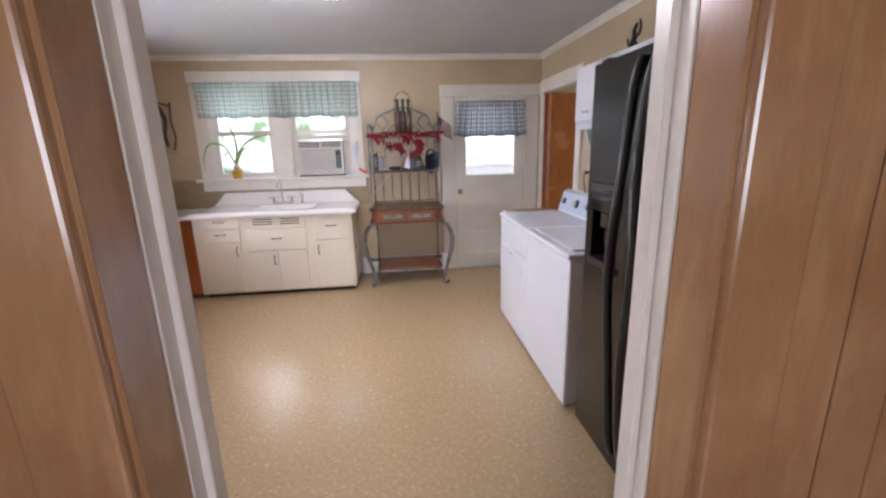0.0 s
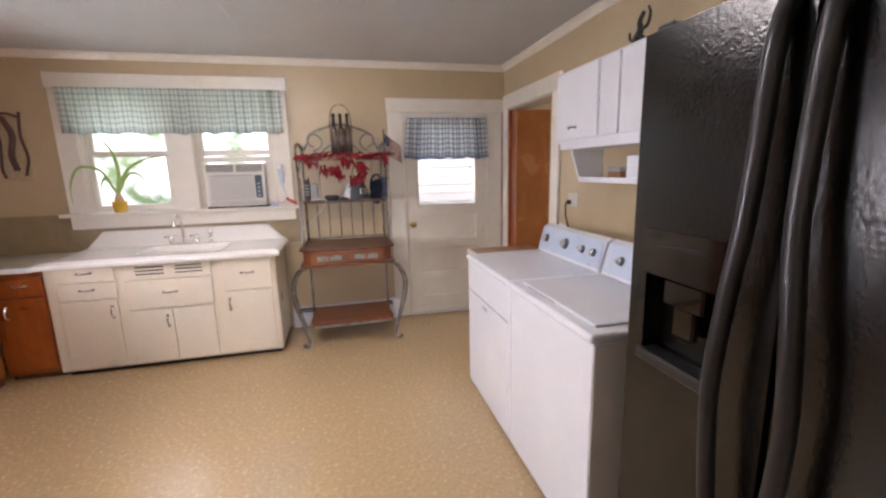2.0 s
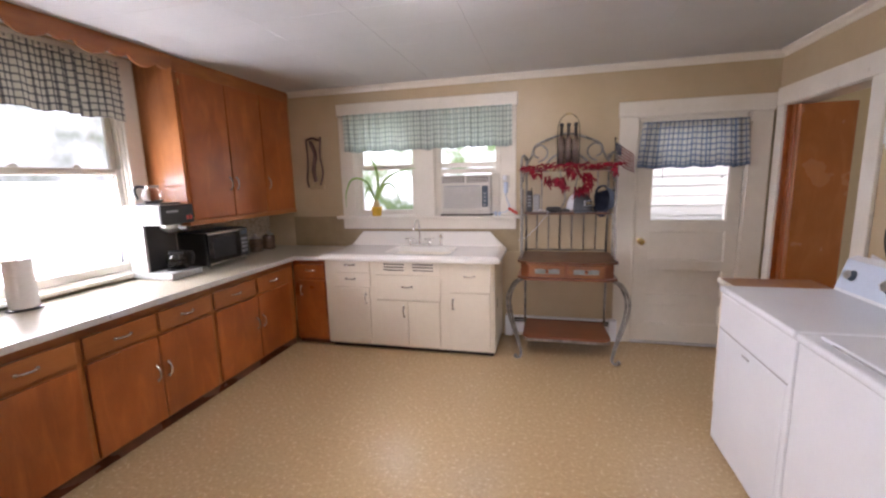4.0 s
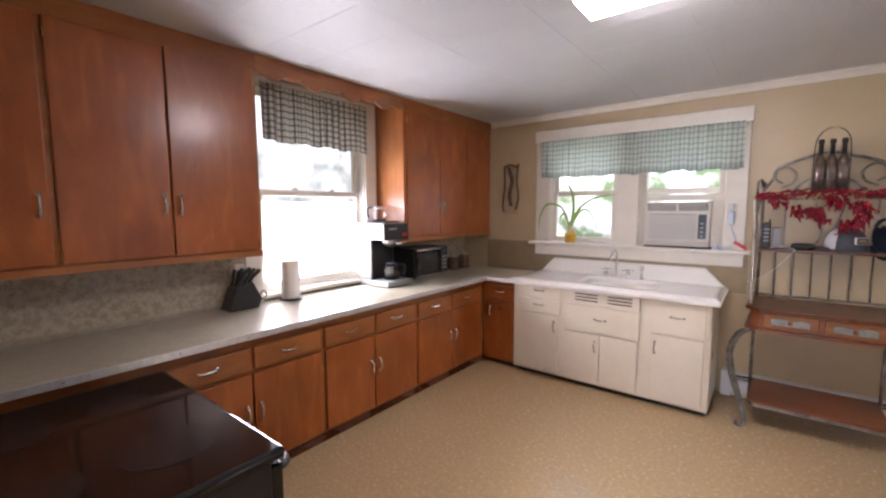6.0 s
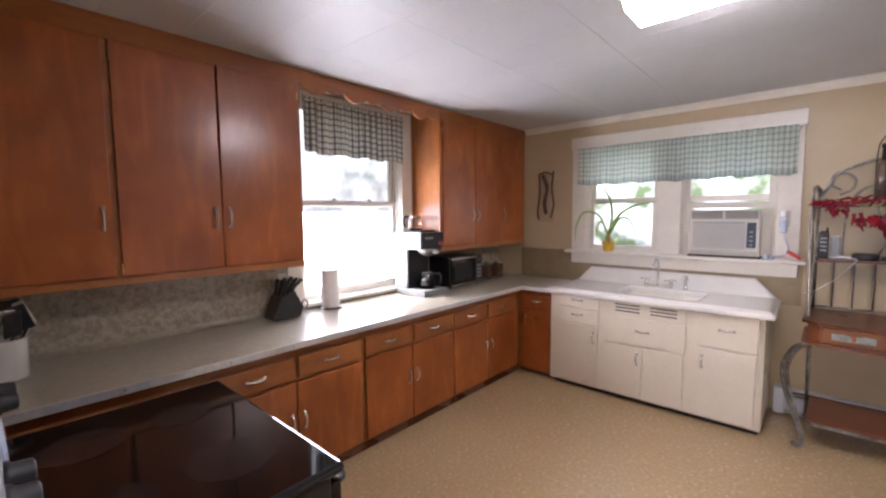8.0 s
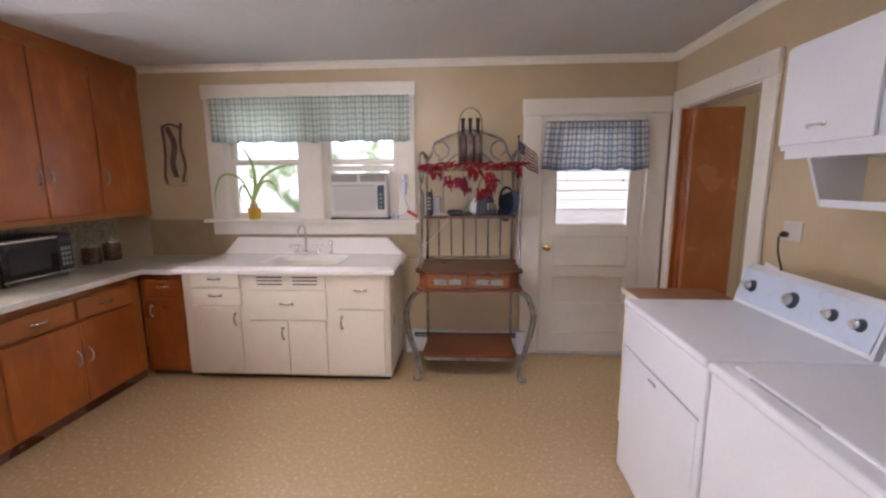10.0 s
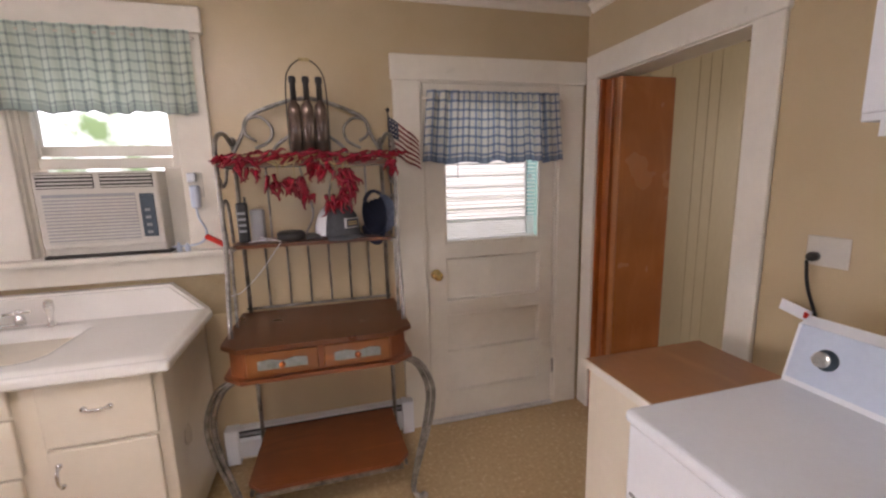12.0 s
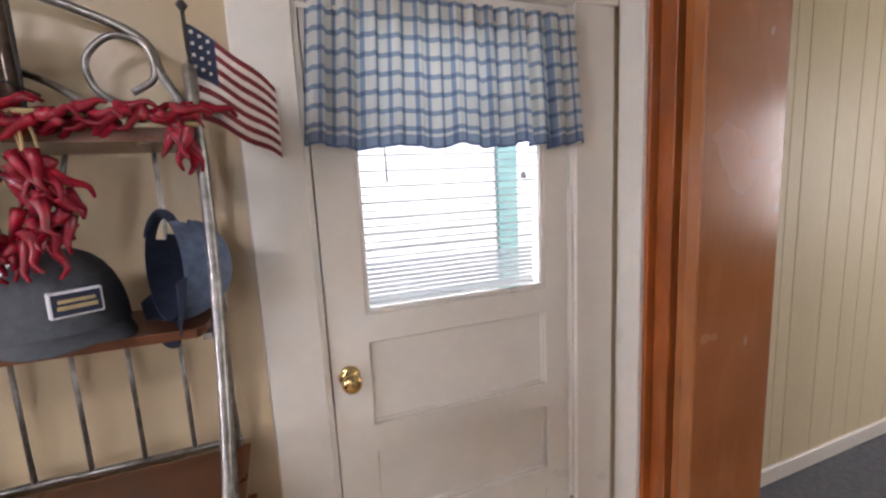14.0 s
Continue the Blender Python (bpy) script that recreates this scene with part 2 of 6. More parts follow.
M_PANELING = surf("cream_grooved_panelling", (0.62, 0.52, 0.33), (0.68, 0.58, 0.39), 3.0, 0.55, stretch=(1, 1, 0.3))
M_GRASS = surf("lawn_grass", (0.06, 0.12, 0.02), (0.15, 0.23, 0.06), 1.2, 0.9, bump=0.5, bscale=40)
M_SIDING = surf("white_clapboard", (0.70, 0.71, 0.72), (0.78, 0.79, 0.80), 3.0, 0.5)
M_ROOF = surf("grey_roof_shingle", (0.10, 0.10, 0.105), (0.17, 0.165, 0.16), 20, 0.85)
M_SLATE = surf("dark_slate_blue", (0.03, 0.05, 0.07), (0.06, 0.09, 0.12), 8, 0.5)
M_BLIND = thin_vinyl("white_vinyl_slat", (0.86, 0.87, 0.88), 0.55)
M_TUBE = glow("lit_diffuser", (1.0, 0.98, 0.94), 27.0)
M_CURT_N = plaid("pale_green_check_cotton", (0.72, 0.79, 0.72), (0.48, 0.57, 0.53), (0.30, 0.36, 0.36), 0.045, 0.52, over=0.035)
M_CURT_D = plaid("blue_and_white_check_cotton", (0.76, 0.77, 0.73), (0.29, 0.37, 0.50), (0.14, 0.19, 0.30), 0.048, 0.48, over=0.032)
M_CURT_W = plaid("grey_and_cream_check_cotton", (0.62, 0.60, 0.52), (0.19, 0.19, 0.19), (0.07, 0.075, 0.09), 0.045, 0.22, over=0.0)



def glowing_backdrop(name, low, high, leaf, z_ground, z_sky):
    """Glowing backdrop: pale ground, brighter sky to light the room, washed-out foliage between."""
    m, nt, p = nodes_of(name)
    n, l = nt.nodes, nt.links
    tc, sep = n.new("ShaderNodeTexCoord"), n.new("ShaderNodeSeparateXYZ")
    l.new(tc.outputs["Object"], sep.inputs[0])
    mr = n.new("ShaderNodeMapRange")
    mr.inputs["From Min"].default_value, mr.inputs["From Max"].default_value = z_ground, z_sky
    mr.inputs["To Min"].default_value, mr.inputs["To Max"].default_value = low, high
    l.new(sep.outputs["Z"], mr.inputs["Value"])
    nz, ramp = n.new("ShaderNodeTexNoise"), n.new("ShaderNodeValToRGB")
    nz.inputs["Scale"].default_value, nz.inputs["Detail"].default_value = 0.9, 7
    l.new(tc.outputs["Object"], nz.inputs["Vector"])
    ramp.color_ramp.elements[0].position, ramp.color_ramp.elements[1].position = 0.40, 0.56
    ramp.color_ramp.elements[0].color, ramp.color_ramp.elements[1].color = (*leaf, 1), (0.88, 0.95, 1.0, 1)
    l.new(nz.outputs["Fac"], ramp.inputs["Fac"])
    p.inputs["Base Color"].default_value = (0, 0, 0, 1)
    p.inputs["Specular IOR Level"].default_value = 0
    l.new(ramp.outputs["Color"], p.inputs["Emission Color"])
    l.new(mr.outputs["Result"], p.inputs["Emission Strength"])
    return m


# Glow strengthens with height, so most room light comes from above the view.
M_BACKDROP = glowing_backdrop("glowing_distance", 1.1, 6.0, (0.13, 0.20, 0.10), 0.5, 9.0)
M_BACKDROP_W = glowing_backdrop("glowing_open_distance", 0.45, 2.6, (0.30, 0.36, 0.31), 0.0, 9.0)

# ---- mesh helpers ----
ORIGIN = {}


def thing(name, loc, label, category, group="", kind=""):
    ob = new(name)
    ob.empty_display_size = 0.05
    ob.location = loc
    ORIGIN[ob.name] = Vector(loc)
    return tagged(ob, label, category, group, kind)


def part(name, bm, material, parent=None, label="", smooth=False):
    """Link a bmesh, given in world coordinates, as one mesh under a thing or a part."""
    origin = ORIGIN.get(parent.name, Vector()) if parent else Vector()
    if origin.length:
        bmesh.ops.translate(bm, verts=bm.verts, vec=-origin)
    me = bpy.data.meshes.new(name)
    for f in bm.faces:
        f.smooth = smooth
    bm.to_mesh(me)
    bm.free()
    me.materials.append(material)
    ob = new(name, me)
    if parent:
        ob.parent = parent
        ORIGIN[ob.name] = origin
    if label:
        tagged(ob, label)
    return ob


def setting(name, bm, material, label, category):
    return tagged(part(name, bm, material), label, category, kind="structure")


def box(bm, x0, y0, z0, x1, y1, z1, bev=0.0, seg=1):
    c = Vector(((x0 + x1) / 2, (y0 + y1) / 2, (z0 + z1) / 2))
    m = Matrix.Translation(c) @ Matrix.Diagonal((abs(x1 - x0), abs(y1 - y0), abs(z1 - z0), 1))
    vs = bmesh.ops.create_cube(bm, size=1, matrix=m)["verts"]
    if bev:
        es = list({e for v in vs for e in v.link_edges})
        bmesh.ops.bevel(bm, geom=es, offset=bev, segments=seg, affect="EDGES", profile=0.5)
    return bm


def boxes(*rows, bev=0.0):
    bm = bmesh.new()
    for r in rows:
        box(bm, *r, bev)
    return bm


def B(x0, y0, z0, x1, y1, z1, bev=0.0, seg=1):
    return box(bmesh.new(), x0, y0, z0, x1, y1, z1, bev, seg)


def tube(pts, r, n=8, bm=None, closed=False, taper=None):
    """A round bar along a line of points."""
    bm = bm or bmesh.new()
    pts = [Vector(p) for p in pts]
    rings, side = [], None
    for i, p in enumerate(pts):
        if closed:
            d = pts[(i + 1) % len(pts)] - pts[i - 1]
        else:
            d = pts[min(i + 1, len(pts) - 1)] - pts[max(i - 1, 0)]
        d.normalize()
        if side is None:
            side = d.orthogonal().normalized()
        side = (side - d * side.dot(d)).normalized()
        up = d.cross(side)
        rr = r if taper is None else r * (taper[0] + (taper[1] - taper[0]) * i / max(1, len(pts) - 1))
        rings.append([bm.verts.new(p + (side * math.cos(a) + up * math.sin(a)) * rr) for a in (2 * math.pi * k / n for k in range(n))])
    for a, b in (zip(rings, rings[1:] + rings[:1]) if closed else zip(rings, rings[1:])):
        for k in range(n):
            bm.faces.new((a[k], a[(k + 1) % n], b[(k + 1) % n], b[k]))
    if not closed:
        bm.faces.new(rings[0][::-1])
        bm.faces.new(rings[-1])
    return bm


def curve(ctrl, n=24):
    """A smooth line through control points."""
    c = [Vector(p) for p in ctrl]
    c = [2 * c[0] - c[1]] + c + [2 * c[-1] - c[-2]]
    out = []
    m = len(c) - 3
    for i in range(n + 1):
        u = i / n * m
        k = min(int(u), m - 1)
        t = u - k
        p0, p1, p2, p3 = c[k:k + 4]
        out.append(0.5 * ((2 * p1) + (p2 - p0) * t + (2 * p0 - 5 * p1 + 4 * p2 - p3) * t * t + (3 * p1 - p0 - 3 * p2 + p3) * t ** 3))
    return out


def lathe(profile, x, y, z, n=20, bm=None, axis="z"):
    """Turned shape from rows of radius and height."""
    bm = bm or bmesh.new()
    rings = []
    for r, h in profile:
        ring = []
        for k in range(n):
            a = 2 * math.pi * k / n
            p = (r * math.cos(a), r * math.sin(a), h)
            if axis == "y":
                p = (p[0], -p[2], p[1])
            elif axis == "x":
                p = (-p[2], p[0], p[1])
            elif axis == "-x":
                p = (p[2], -p[0], p[1])
            ring.append(bm.verts.new((x + p[0], y + p[1], z + p[2])))
        rings.append(ring)
    for a, b in zip(rings, rings[1:]):
        for k in range(n):
            bm.faces.new((a[k], a[(k + 1) % n], b[(k + 1) % n], b[k]))
    bm.faces.new(rings[0][::-1])
    bm.faces.new(rings[-1])
    bmesh.ops.recalc_face_normals(bm, faces=bm.faces)
    return bm


def prism(poly, axis, a, b, bm=None):
    """A flat outline given thickness along an axis; the outline is in the other two axes, in order."""
    bm = bm or bmesh.new()
    put = {"x": lambda u, v, w: (w, u, v), "y": lambda u, v, w: (u, w, v), "z": lambda u, v, w: (u, v, w)}[axis]
    r0, r1 = [bm.verts.new(put(u, v, a)) for u, v in poly], [bm.verts.new(put(u, v, b)) for u, v in poly]
    bm.faces.new(r0)
    bm.faces.new(r1[::-1])
    for k in range(len(poly)):
        j = (k + 1) % len(poly)
        bm.faces.new((r0[k], r1[k], r1[j], r0[j]))
    bmesh.ops.recalc_face_normals(bm, faces=bm.faces)
    return bm


def bow_pull(parent, c, run, out, length, label="bowed chrome pull", mat=None):
    """A bowed bar pull with flared feet, along run, standing off along out."""
    c, run, out = Vector(c), Vector(run), Vector(out)
    pts = []
    for i in range(11):
        u = -1 + i / 5
        pts.append(c + run * (u * length / 2) + out * (0.004 + 0.022 * (1 - abs(u) ** 3)))
    bm = tube(pts, 0.0062, 7)
    for s in (-1, 1):
        tube([c + run * (s * length / 2) - out * 0.001, c + run * (s * length / 2) + out * 0.008], 0.0105, 7, bm)
    return part("handle", bm, mat or M_CHROME, parent, label, True)


def cloth(x0, x1, z0, z1, place, waves, depth, hem=0.008, nx=110, nz=10, pinch=0.5):
    """A gathered hanging cloth with UVs in metres; place(u, z, d) gives the point."""
    bm = bmesh.new()
    uv = bm.loops.layers.uv.new("UVMap")
    rows, ids = [], {}
    for j in range(nz + 1):
        v = j / nz
        row = []
        for i in range(nx + 1):
            u = i / nx
            x = x0 + (x1 - x0) * u
            amp = depth * (pinch + (1 - pinch) * (1 - v))
            d = amp * (0.75 + 0.35 * math.sin(9 * u + 1)) * (math.sin(waves * 6.283 * u + 1.6 * math.sin(7 * u + 2.1)) + 0.5 * math.sin(waves * 13.7 * u + 2.2 * math.sin(11 * u)))
            z = z0 + (z1 - z0) * v + (1 - v) * hem * (0.8 * math.sin(waves * 1.9 * u + 0.7) + 0.5 * math.sin(waves * 3.3 * u * u + 2.0))
            vt = bm.verts.new(place(x, z, d))
            ids[vt] = (u * abs(x1 - x0) * 1.35, v * (z1 - z0))
            row.append(vt)
        rows.append(row)
    for a, b in zip(rows, rows[1:]):
        for i in range(nx):
            f = bm.faces.new((a[i], a[i + 1], b[i + 1], b[i]))
            for lp in f.loops:
                lp[uv].uv = ids[lp.vert]
    return bm

# ---- structure ----
XW, XE, YS, YN, ZC = -3.05, 1.81, 0.765, 5.01, 2.512
setting("floor", B(XW - 0.2, 0.60, -0.12, XE + 0.08, YN + 0.15, 0.0), M_FLOOR, "glossy mottled tan sheet vinyl floor", "floor")
setting("floor_hall", B(-1.15, -2.6, -0.12, 1.5, 0.60, -0.002), M_BOARD, "brown hall floor beyond the doorway", "floor")
setting("floor_side_room", B(XE + 0.08, 1.2, -0.12, 5.7, 5.2, -0.004), M_CARPET, "dark grey carpet in the side room", "floor")

# ceiling boards with shallow joints
bm = B(XW - 0.2, 0.60, ZC + 0.003, XE + 0.2, YN + 0.2, ZC + 0.15)
TX, TY = 0.61, 0.33
ix = int((XE - XW) / TX) + 2
iy = int((YN - YS) / TY) + 2
for i in range(ix):
    for j in range(iy):
        x0, y0 = -3.55 + i * TX, 0.605 + j * TY
        x1, y1 = x0 + TX - 0.002, y0 + TY - 0.002
        x0, x1, y0, y1 = max(x0, XW - 0.05), min(x1, XE + 0.05), max(y0, 0.65), min(y1, YN + 0.05)
        if x1 - x0 > 0.02 and y1 - y0 > 0.02:
            box(bm, x0, y0, ZC, x1, y1, ZC + 0.004)
setting("ceiling", bm, M_CEIL, "white ceiling of smooth boards with fine joints", "ceiling")

# north wall with a double window opening and a door opening
WX = (-1.977, -1.297, -1.117, -0.437)
WZ0, WZ1 = 1.205, 2.24
DX0, DX1, DZ = 0.765, 1.605, 2.06
T = 0.15
bm = boxes((XW - 0.15, YN, 0, WX[0], YN + T, ZC), (WX[0], YN, 0, WX[3], YN + T, WZ0), (WX[0], YN, WZ1, WX[3], YN + T, ZC), (WX[1], YN, WZ0, WX[2], YN + T, WZ1),
           (WX[3], YN, 0, DX0, YN + T, ZC), (DX0, YN, DZ, DX1, YN + T, ZC), (DX1, YN, 0, XE + 0.15, YN + T, ZC))
setting("wall_north", bm, M_WALL, "tan painted plaster wall with window and back door", "wall")
# west wall with a window opening
VY0, VY1, VZ0, VZ1 = 2.42, 3.44, 0.93, 2.44
bm = boxes((XW - T, 0.6, 0, XW, VY0, ZC), (XW - T, VY1, 0, XW, YN, ZC), (XW - T, VY0, 0, XW, VY1, VZ0), (XW - T, VY0, VZ1, XW, VY1, ZC))
setting("wall_west", bm, M_WALL, "tan painted plaster wall behind the cabinets", "wall")
# east wall with the opening to the side room
OY0, OY1, OZ = 3.945, 4.885, 2.085
bm = boxes((XE, 0.6, 0, XE + T, OY0, ZC), (XE, OY1, 0, XE + T, YN, ZC), (XE, OY0, OZ, XE + T, OY1, ZC))
setting("wall_east", bm, M_WALL, "tan painted plaster wall behind the washer", "wall")
# south wall with the doorway walked through
JX0, JX1, JZ = -0.385, 0.575, 2.08
bm = boxes((XW - 0.15, 0.585, 0, JX0 - 0.02, YS, ZC), (JX1 + 0.02, 0.585, 0, XE + 0.15, YS, ZC), (JX0 - 0.02, 0.585, JZ + 0.02, JX1 + 0.02, YS, ZC))
setting("wall_south", bm, M_WALL, "tan painted plaster wall around the hall doorway", "wall")
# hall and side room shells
# The gap in the hall end wall is added for the fill lamp.
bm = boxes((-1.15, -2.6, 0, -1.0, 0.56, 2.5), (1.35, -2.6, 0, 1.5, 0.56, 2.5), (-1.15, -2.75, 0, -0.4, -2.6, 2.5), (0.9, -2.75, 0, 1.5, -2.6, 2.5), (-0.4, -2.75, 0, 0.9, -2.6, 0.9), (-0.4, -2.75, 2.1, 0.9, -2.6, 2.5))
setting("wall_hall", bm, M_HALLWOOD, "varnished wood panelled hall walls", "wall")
setting("ceiling_hall", B(-1.2, -2.8, 2.5, 1.6, 0.585, 2.6), M_CEIL, "white hall ceiling", "ceiling")
# The far wall gap is likewise added, to hold the side room fill.
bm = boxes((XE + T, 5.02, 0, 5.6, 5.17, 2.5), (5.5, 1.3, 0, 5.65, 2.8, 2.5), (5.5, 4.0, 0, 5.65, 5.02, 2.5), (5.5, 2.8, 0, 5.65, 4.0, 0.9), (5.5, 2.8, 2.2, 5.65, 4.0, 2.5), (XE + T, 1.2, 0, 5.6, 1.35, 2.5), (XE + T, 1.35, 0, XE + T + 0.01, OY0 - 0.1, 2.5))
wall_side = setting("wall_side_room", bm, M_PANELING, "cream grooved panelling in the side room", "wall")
setting("ceiling_side_room", B(XE + T, 1.2, 2.44, 5.7, 5.2, 2.6), M_CEIL, "white side room ceiling", "ceiling")
setting("trim_side_room", B(XE + T, 4.985, 2.385, 5.5, 5.018, 2.438, 0.004), M_HALLWOOD, "brown stained wood trim under the ceiling", "trim")
setting("baseboard_side_room", B(XE + T, 4.995, 0, 5.5, 5.018, 0.085, 0.004), M_TRIM, "white baseboard on the cream panelling", "baseboard")

# Unseen window frames, added around the two fill lamps.
w3 = thing("window_3", (0.25, -2.6, 0.9), "varnished wooden frame of an added, unseen window around the hall fill lamp", "window", kind="structure")
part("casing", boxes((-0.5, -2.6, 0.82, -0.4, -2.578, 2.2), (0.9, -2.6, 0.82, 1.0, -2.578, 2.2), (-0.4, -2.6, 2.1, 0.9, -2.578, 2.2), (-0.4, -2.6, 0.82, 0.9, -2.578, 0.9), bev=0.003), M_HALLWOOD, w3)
w4 = thing("window_4", (5.5, 3.4, 0.9), "white painted frame of an added, unseen window around the side room fill lamp", "window", kind="structure")
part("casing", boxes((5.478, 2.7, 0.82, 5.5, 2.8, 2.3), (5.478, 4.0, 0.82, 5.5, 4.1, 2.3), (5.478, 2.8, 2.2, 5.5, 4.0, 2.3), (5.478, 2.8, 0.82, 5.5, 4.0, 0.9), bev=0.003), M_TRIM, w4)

# crown moulding and baseboard
CR = [(0, 0), (0, -0.055), (0.012, -0.055), (0.022, -0.03), (0.045, -0.012), (0.045, 0)]
setting("trim_north", prism([(YN - u, ZC + v) for u, v in CR], "x", -2.675, XE), M_TRIM, "white crown moulding under the ceiling", "trim")
setting("trim_east", prism([(XE - u, ZC + v) for u, v in CR], "y", YS, YN - 0.045), M_TRIM, "white crown moulding under the ceiling", "trim")
setting("baseboard", boxes((-0.36, YN - 0.016, 0, DX0 - 0.165, YN, 0.02), (XE - 0.016, 0.9, 0, XE, OY0 - 0.12, 0.12), bev=0.003), M_TRIM, "white painted baseboard", "baseboard")

# wallboard splash behind sink and counter
setting("splash_north", B(-2.725, YN - 0.008, 0.86, -0.27, YN - 0.001, 1.205), M_SPLASHN, "plain tan wallboard above the counter", "backsplash")
setting("splash_west", boxes((XW + 0.001, YS, 0.86, XW + 0.009, 2.30, 1.25), (XW + 0.001, 3.56, 0.86, XW + 0.009, YN - 0.01, 1.25)), M_SPLASH, "speckled stone patterned wallboard above the counter", "backsplash")


def sash(parent, axis, a0, a1, z0, z1, d, name, stile=0.045, rail=0.05):
    """One window sash in the plane d, across axis from a0 to a1."""
    t = 0.035

    def bx(u0, u1, v0, v1, w0, w1, bm):
        return box(bm, u0, w0, v0, u1, w1, v1, 0.004) if axis == "x" else box(bm, w0, u0, v0, w1, u1, v1, 0.004)
    bm = bmesh.new()
    bx(a0, a0 + stile, z0, z1, d, d + t, bm)
    bx(a1 - stile, a1, z0, z1, d, d + t, bm)
    bx(a0 + stile, a1 - stile, z0, z0 + rail, d, d + t, bm)
    bx(a0 + stile, a1 - stile, z1 - rail * 0.7, z1, d, d + t, bm)
    s = part(name, bm, M_TRIM, parent)
    bm = bmesh.new()
    m = d + t / 2
    if axis == "x":
        box(bm, a0 + stile - 0.004, m - 0.002, z0 + rail - 0.004, a1 - stile + 0.004, m + 0.002, z1 - rail * 0.7 + 0.004)
    else:
        box(bm, m - 0.002, a0 + stile - 0.004, z0 + rail - 0.004, m + 0.002, a1 - stile + 0.004, z1 - rail * 0.7 + 0.004)
    g = part("pane", bm, M_GLASS, s, "clear glass pane")
    g.visible_shadow = False
    return s


# north double window
win = thing("window_1", (-1.2, YN, WZ0), "white painted double sash window over the sink", "window", kind="structure")
bm = boxes((-2.117, YN - 0.022, WZ0, WX[0] + 0.01, YN, WZ1), (WX[3] - 0.01, YN - 0.022, WZ0, -0.301, YN, WZ1), (WX[1] - 0.01, YN - 0.022, WZ0, WX[2] + 0.01, YN, WZ1), bev=0.004)
part("casing", bm, M_TRIM, win)
part("head_casing", B(-2.13, YN - 0.03, WZ1 - 0.01, -0.288, YN, 2.35, 0.005), M_TRIM, win)
part("window_sill", B(-2.17, YN - 0.085, 1.183, -0.255, YN + 0.02, 1.21, 0.006, 2), M_TRIM, win)
part("apron", B(-2.117, YN - 0.026, 1.075, -0.301, YN - 0.009, 1.184, 0.004), M_TRIM, win)
for x0, x1 in ((WX[0], WX[1]), (WX[2], WX[3])):
    part("jamb", boxes((x0, YN, WZ0, x0 + 0.018, YN + T, WZ1), (x1 - 0.018, YN, WZ0, x1, YN + T, WZ1), (x0 + 0.018, YN, WZ1 - 0.018, x1 - 0.018, YN + T, WZ1), (x0, YN + 0.02, WZ0 - 0.01, x1, YN + T, WZ0 + 0.01), bev=0.002), M_TRIM, win)
    part("stop", boxes((x0 + 0.018, YN + 0.03, WZ0, x0 + 0.03, YN + 0.045, WZ1 - 0.02), (x1 - 0.03, YN + 0.03, WZ0, x1 - 0.018, YN + 0.045, WZ1 - 0.02)), M_TRIM, win)
sash(win, "x", WX[0] + 0.018, WX[1] - 0.018, 1.68, WZ1 - 0.02, YN + 0.09, "upper_sash")
sash(win, "x", WX[0] + 0.018, WX[1] - 0.018, WZ0 + 0.012, 1.73, YN + 0.05, "lower_sash")
sash(win, "x", WX[2] + 0.018, WX[3] - 0.018, 1.68, WZ1 - 0.02, YN + 0.09, "upper_sash")
sash(win, "x", WX[2] + 0.018, WX[3] - 0.018, 1.62, 2.14, YN + 0.05, "lower_sash")
# west window
win2 = thing("window_2", (XW, 2.93, VZ0), "white painted sash window above the counter", "window", kind="structure")
part("casing", boxes((XW, VY0 - 0.115, VZ0 - 0.05, XW + 0.022, VY0 + 0.01, VZ1), (XW, VY1 - 0.01, VZ0 - 0.05, XW + 0.022, VY1 + 0.115, VZ1), (XW, VY0 - 0.115, VZ1 - 0.01, XW + 0.022, VY1 + 0.115, VZ1 + 0.05), bev=0.004), M_TRIM, win2)
part("window_sill", B(XW - 0.02, VY0, VZ0 - 0.025, XW + 0.05, VY1, VZ0 + 0.004, 0.006, 2), M_TRIM, win2)
part("jamb", boxes((XW - T, VY0, VZ0, XW, VY0 + 0.018, VZ1), (XW - T, VY1 - 0.018, VZ0, XW, VY1, VZ1), (XW - T, VY0 + 0.018, VZ1 - 0.018, XW, VY1 - 0.018, VZ1), (XW - T, VY0, VZ0 - 0.01, XW - 0.02, VY1, VZ0 + 0.012), bev=0.002), M_TRIM, win2)
part("stop", boxes((XW - 0.045, VY0 + 0.018, VZ0, XW - 0.03, VY0 + 0.03, VZ1), (XW - 0.045, VY1 - 0.03, VZ0, XW - 0.03, VY1 - 0.018, VZ1)), M_TRIM, win2)
sash(win2, "y", VY0 + 0.018, VY1 - 0.018, 1.655, VZ1 - 0.02, XW - 0.125, "upper_sash")
lower = sash(win2, "y", VY0 + 0.018, VY1 - 0.018, VZ0 + 0.014, 1.70, XW - 0.085, "lower_sash", 0.05, 0.06)
for y in (2.75, 3.1):
    part("sash_lock", boxes((XW - 0.05, y - 0.025, 1.70, XW - 0.03, y + 0.025, 1.712), (XW - 0.05, y - 0.008, 1.712, XW - 0.036, y + 0.02, 1.722), bev=0.002), M_ACW, lower)

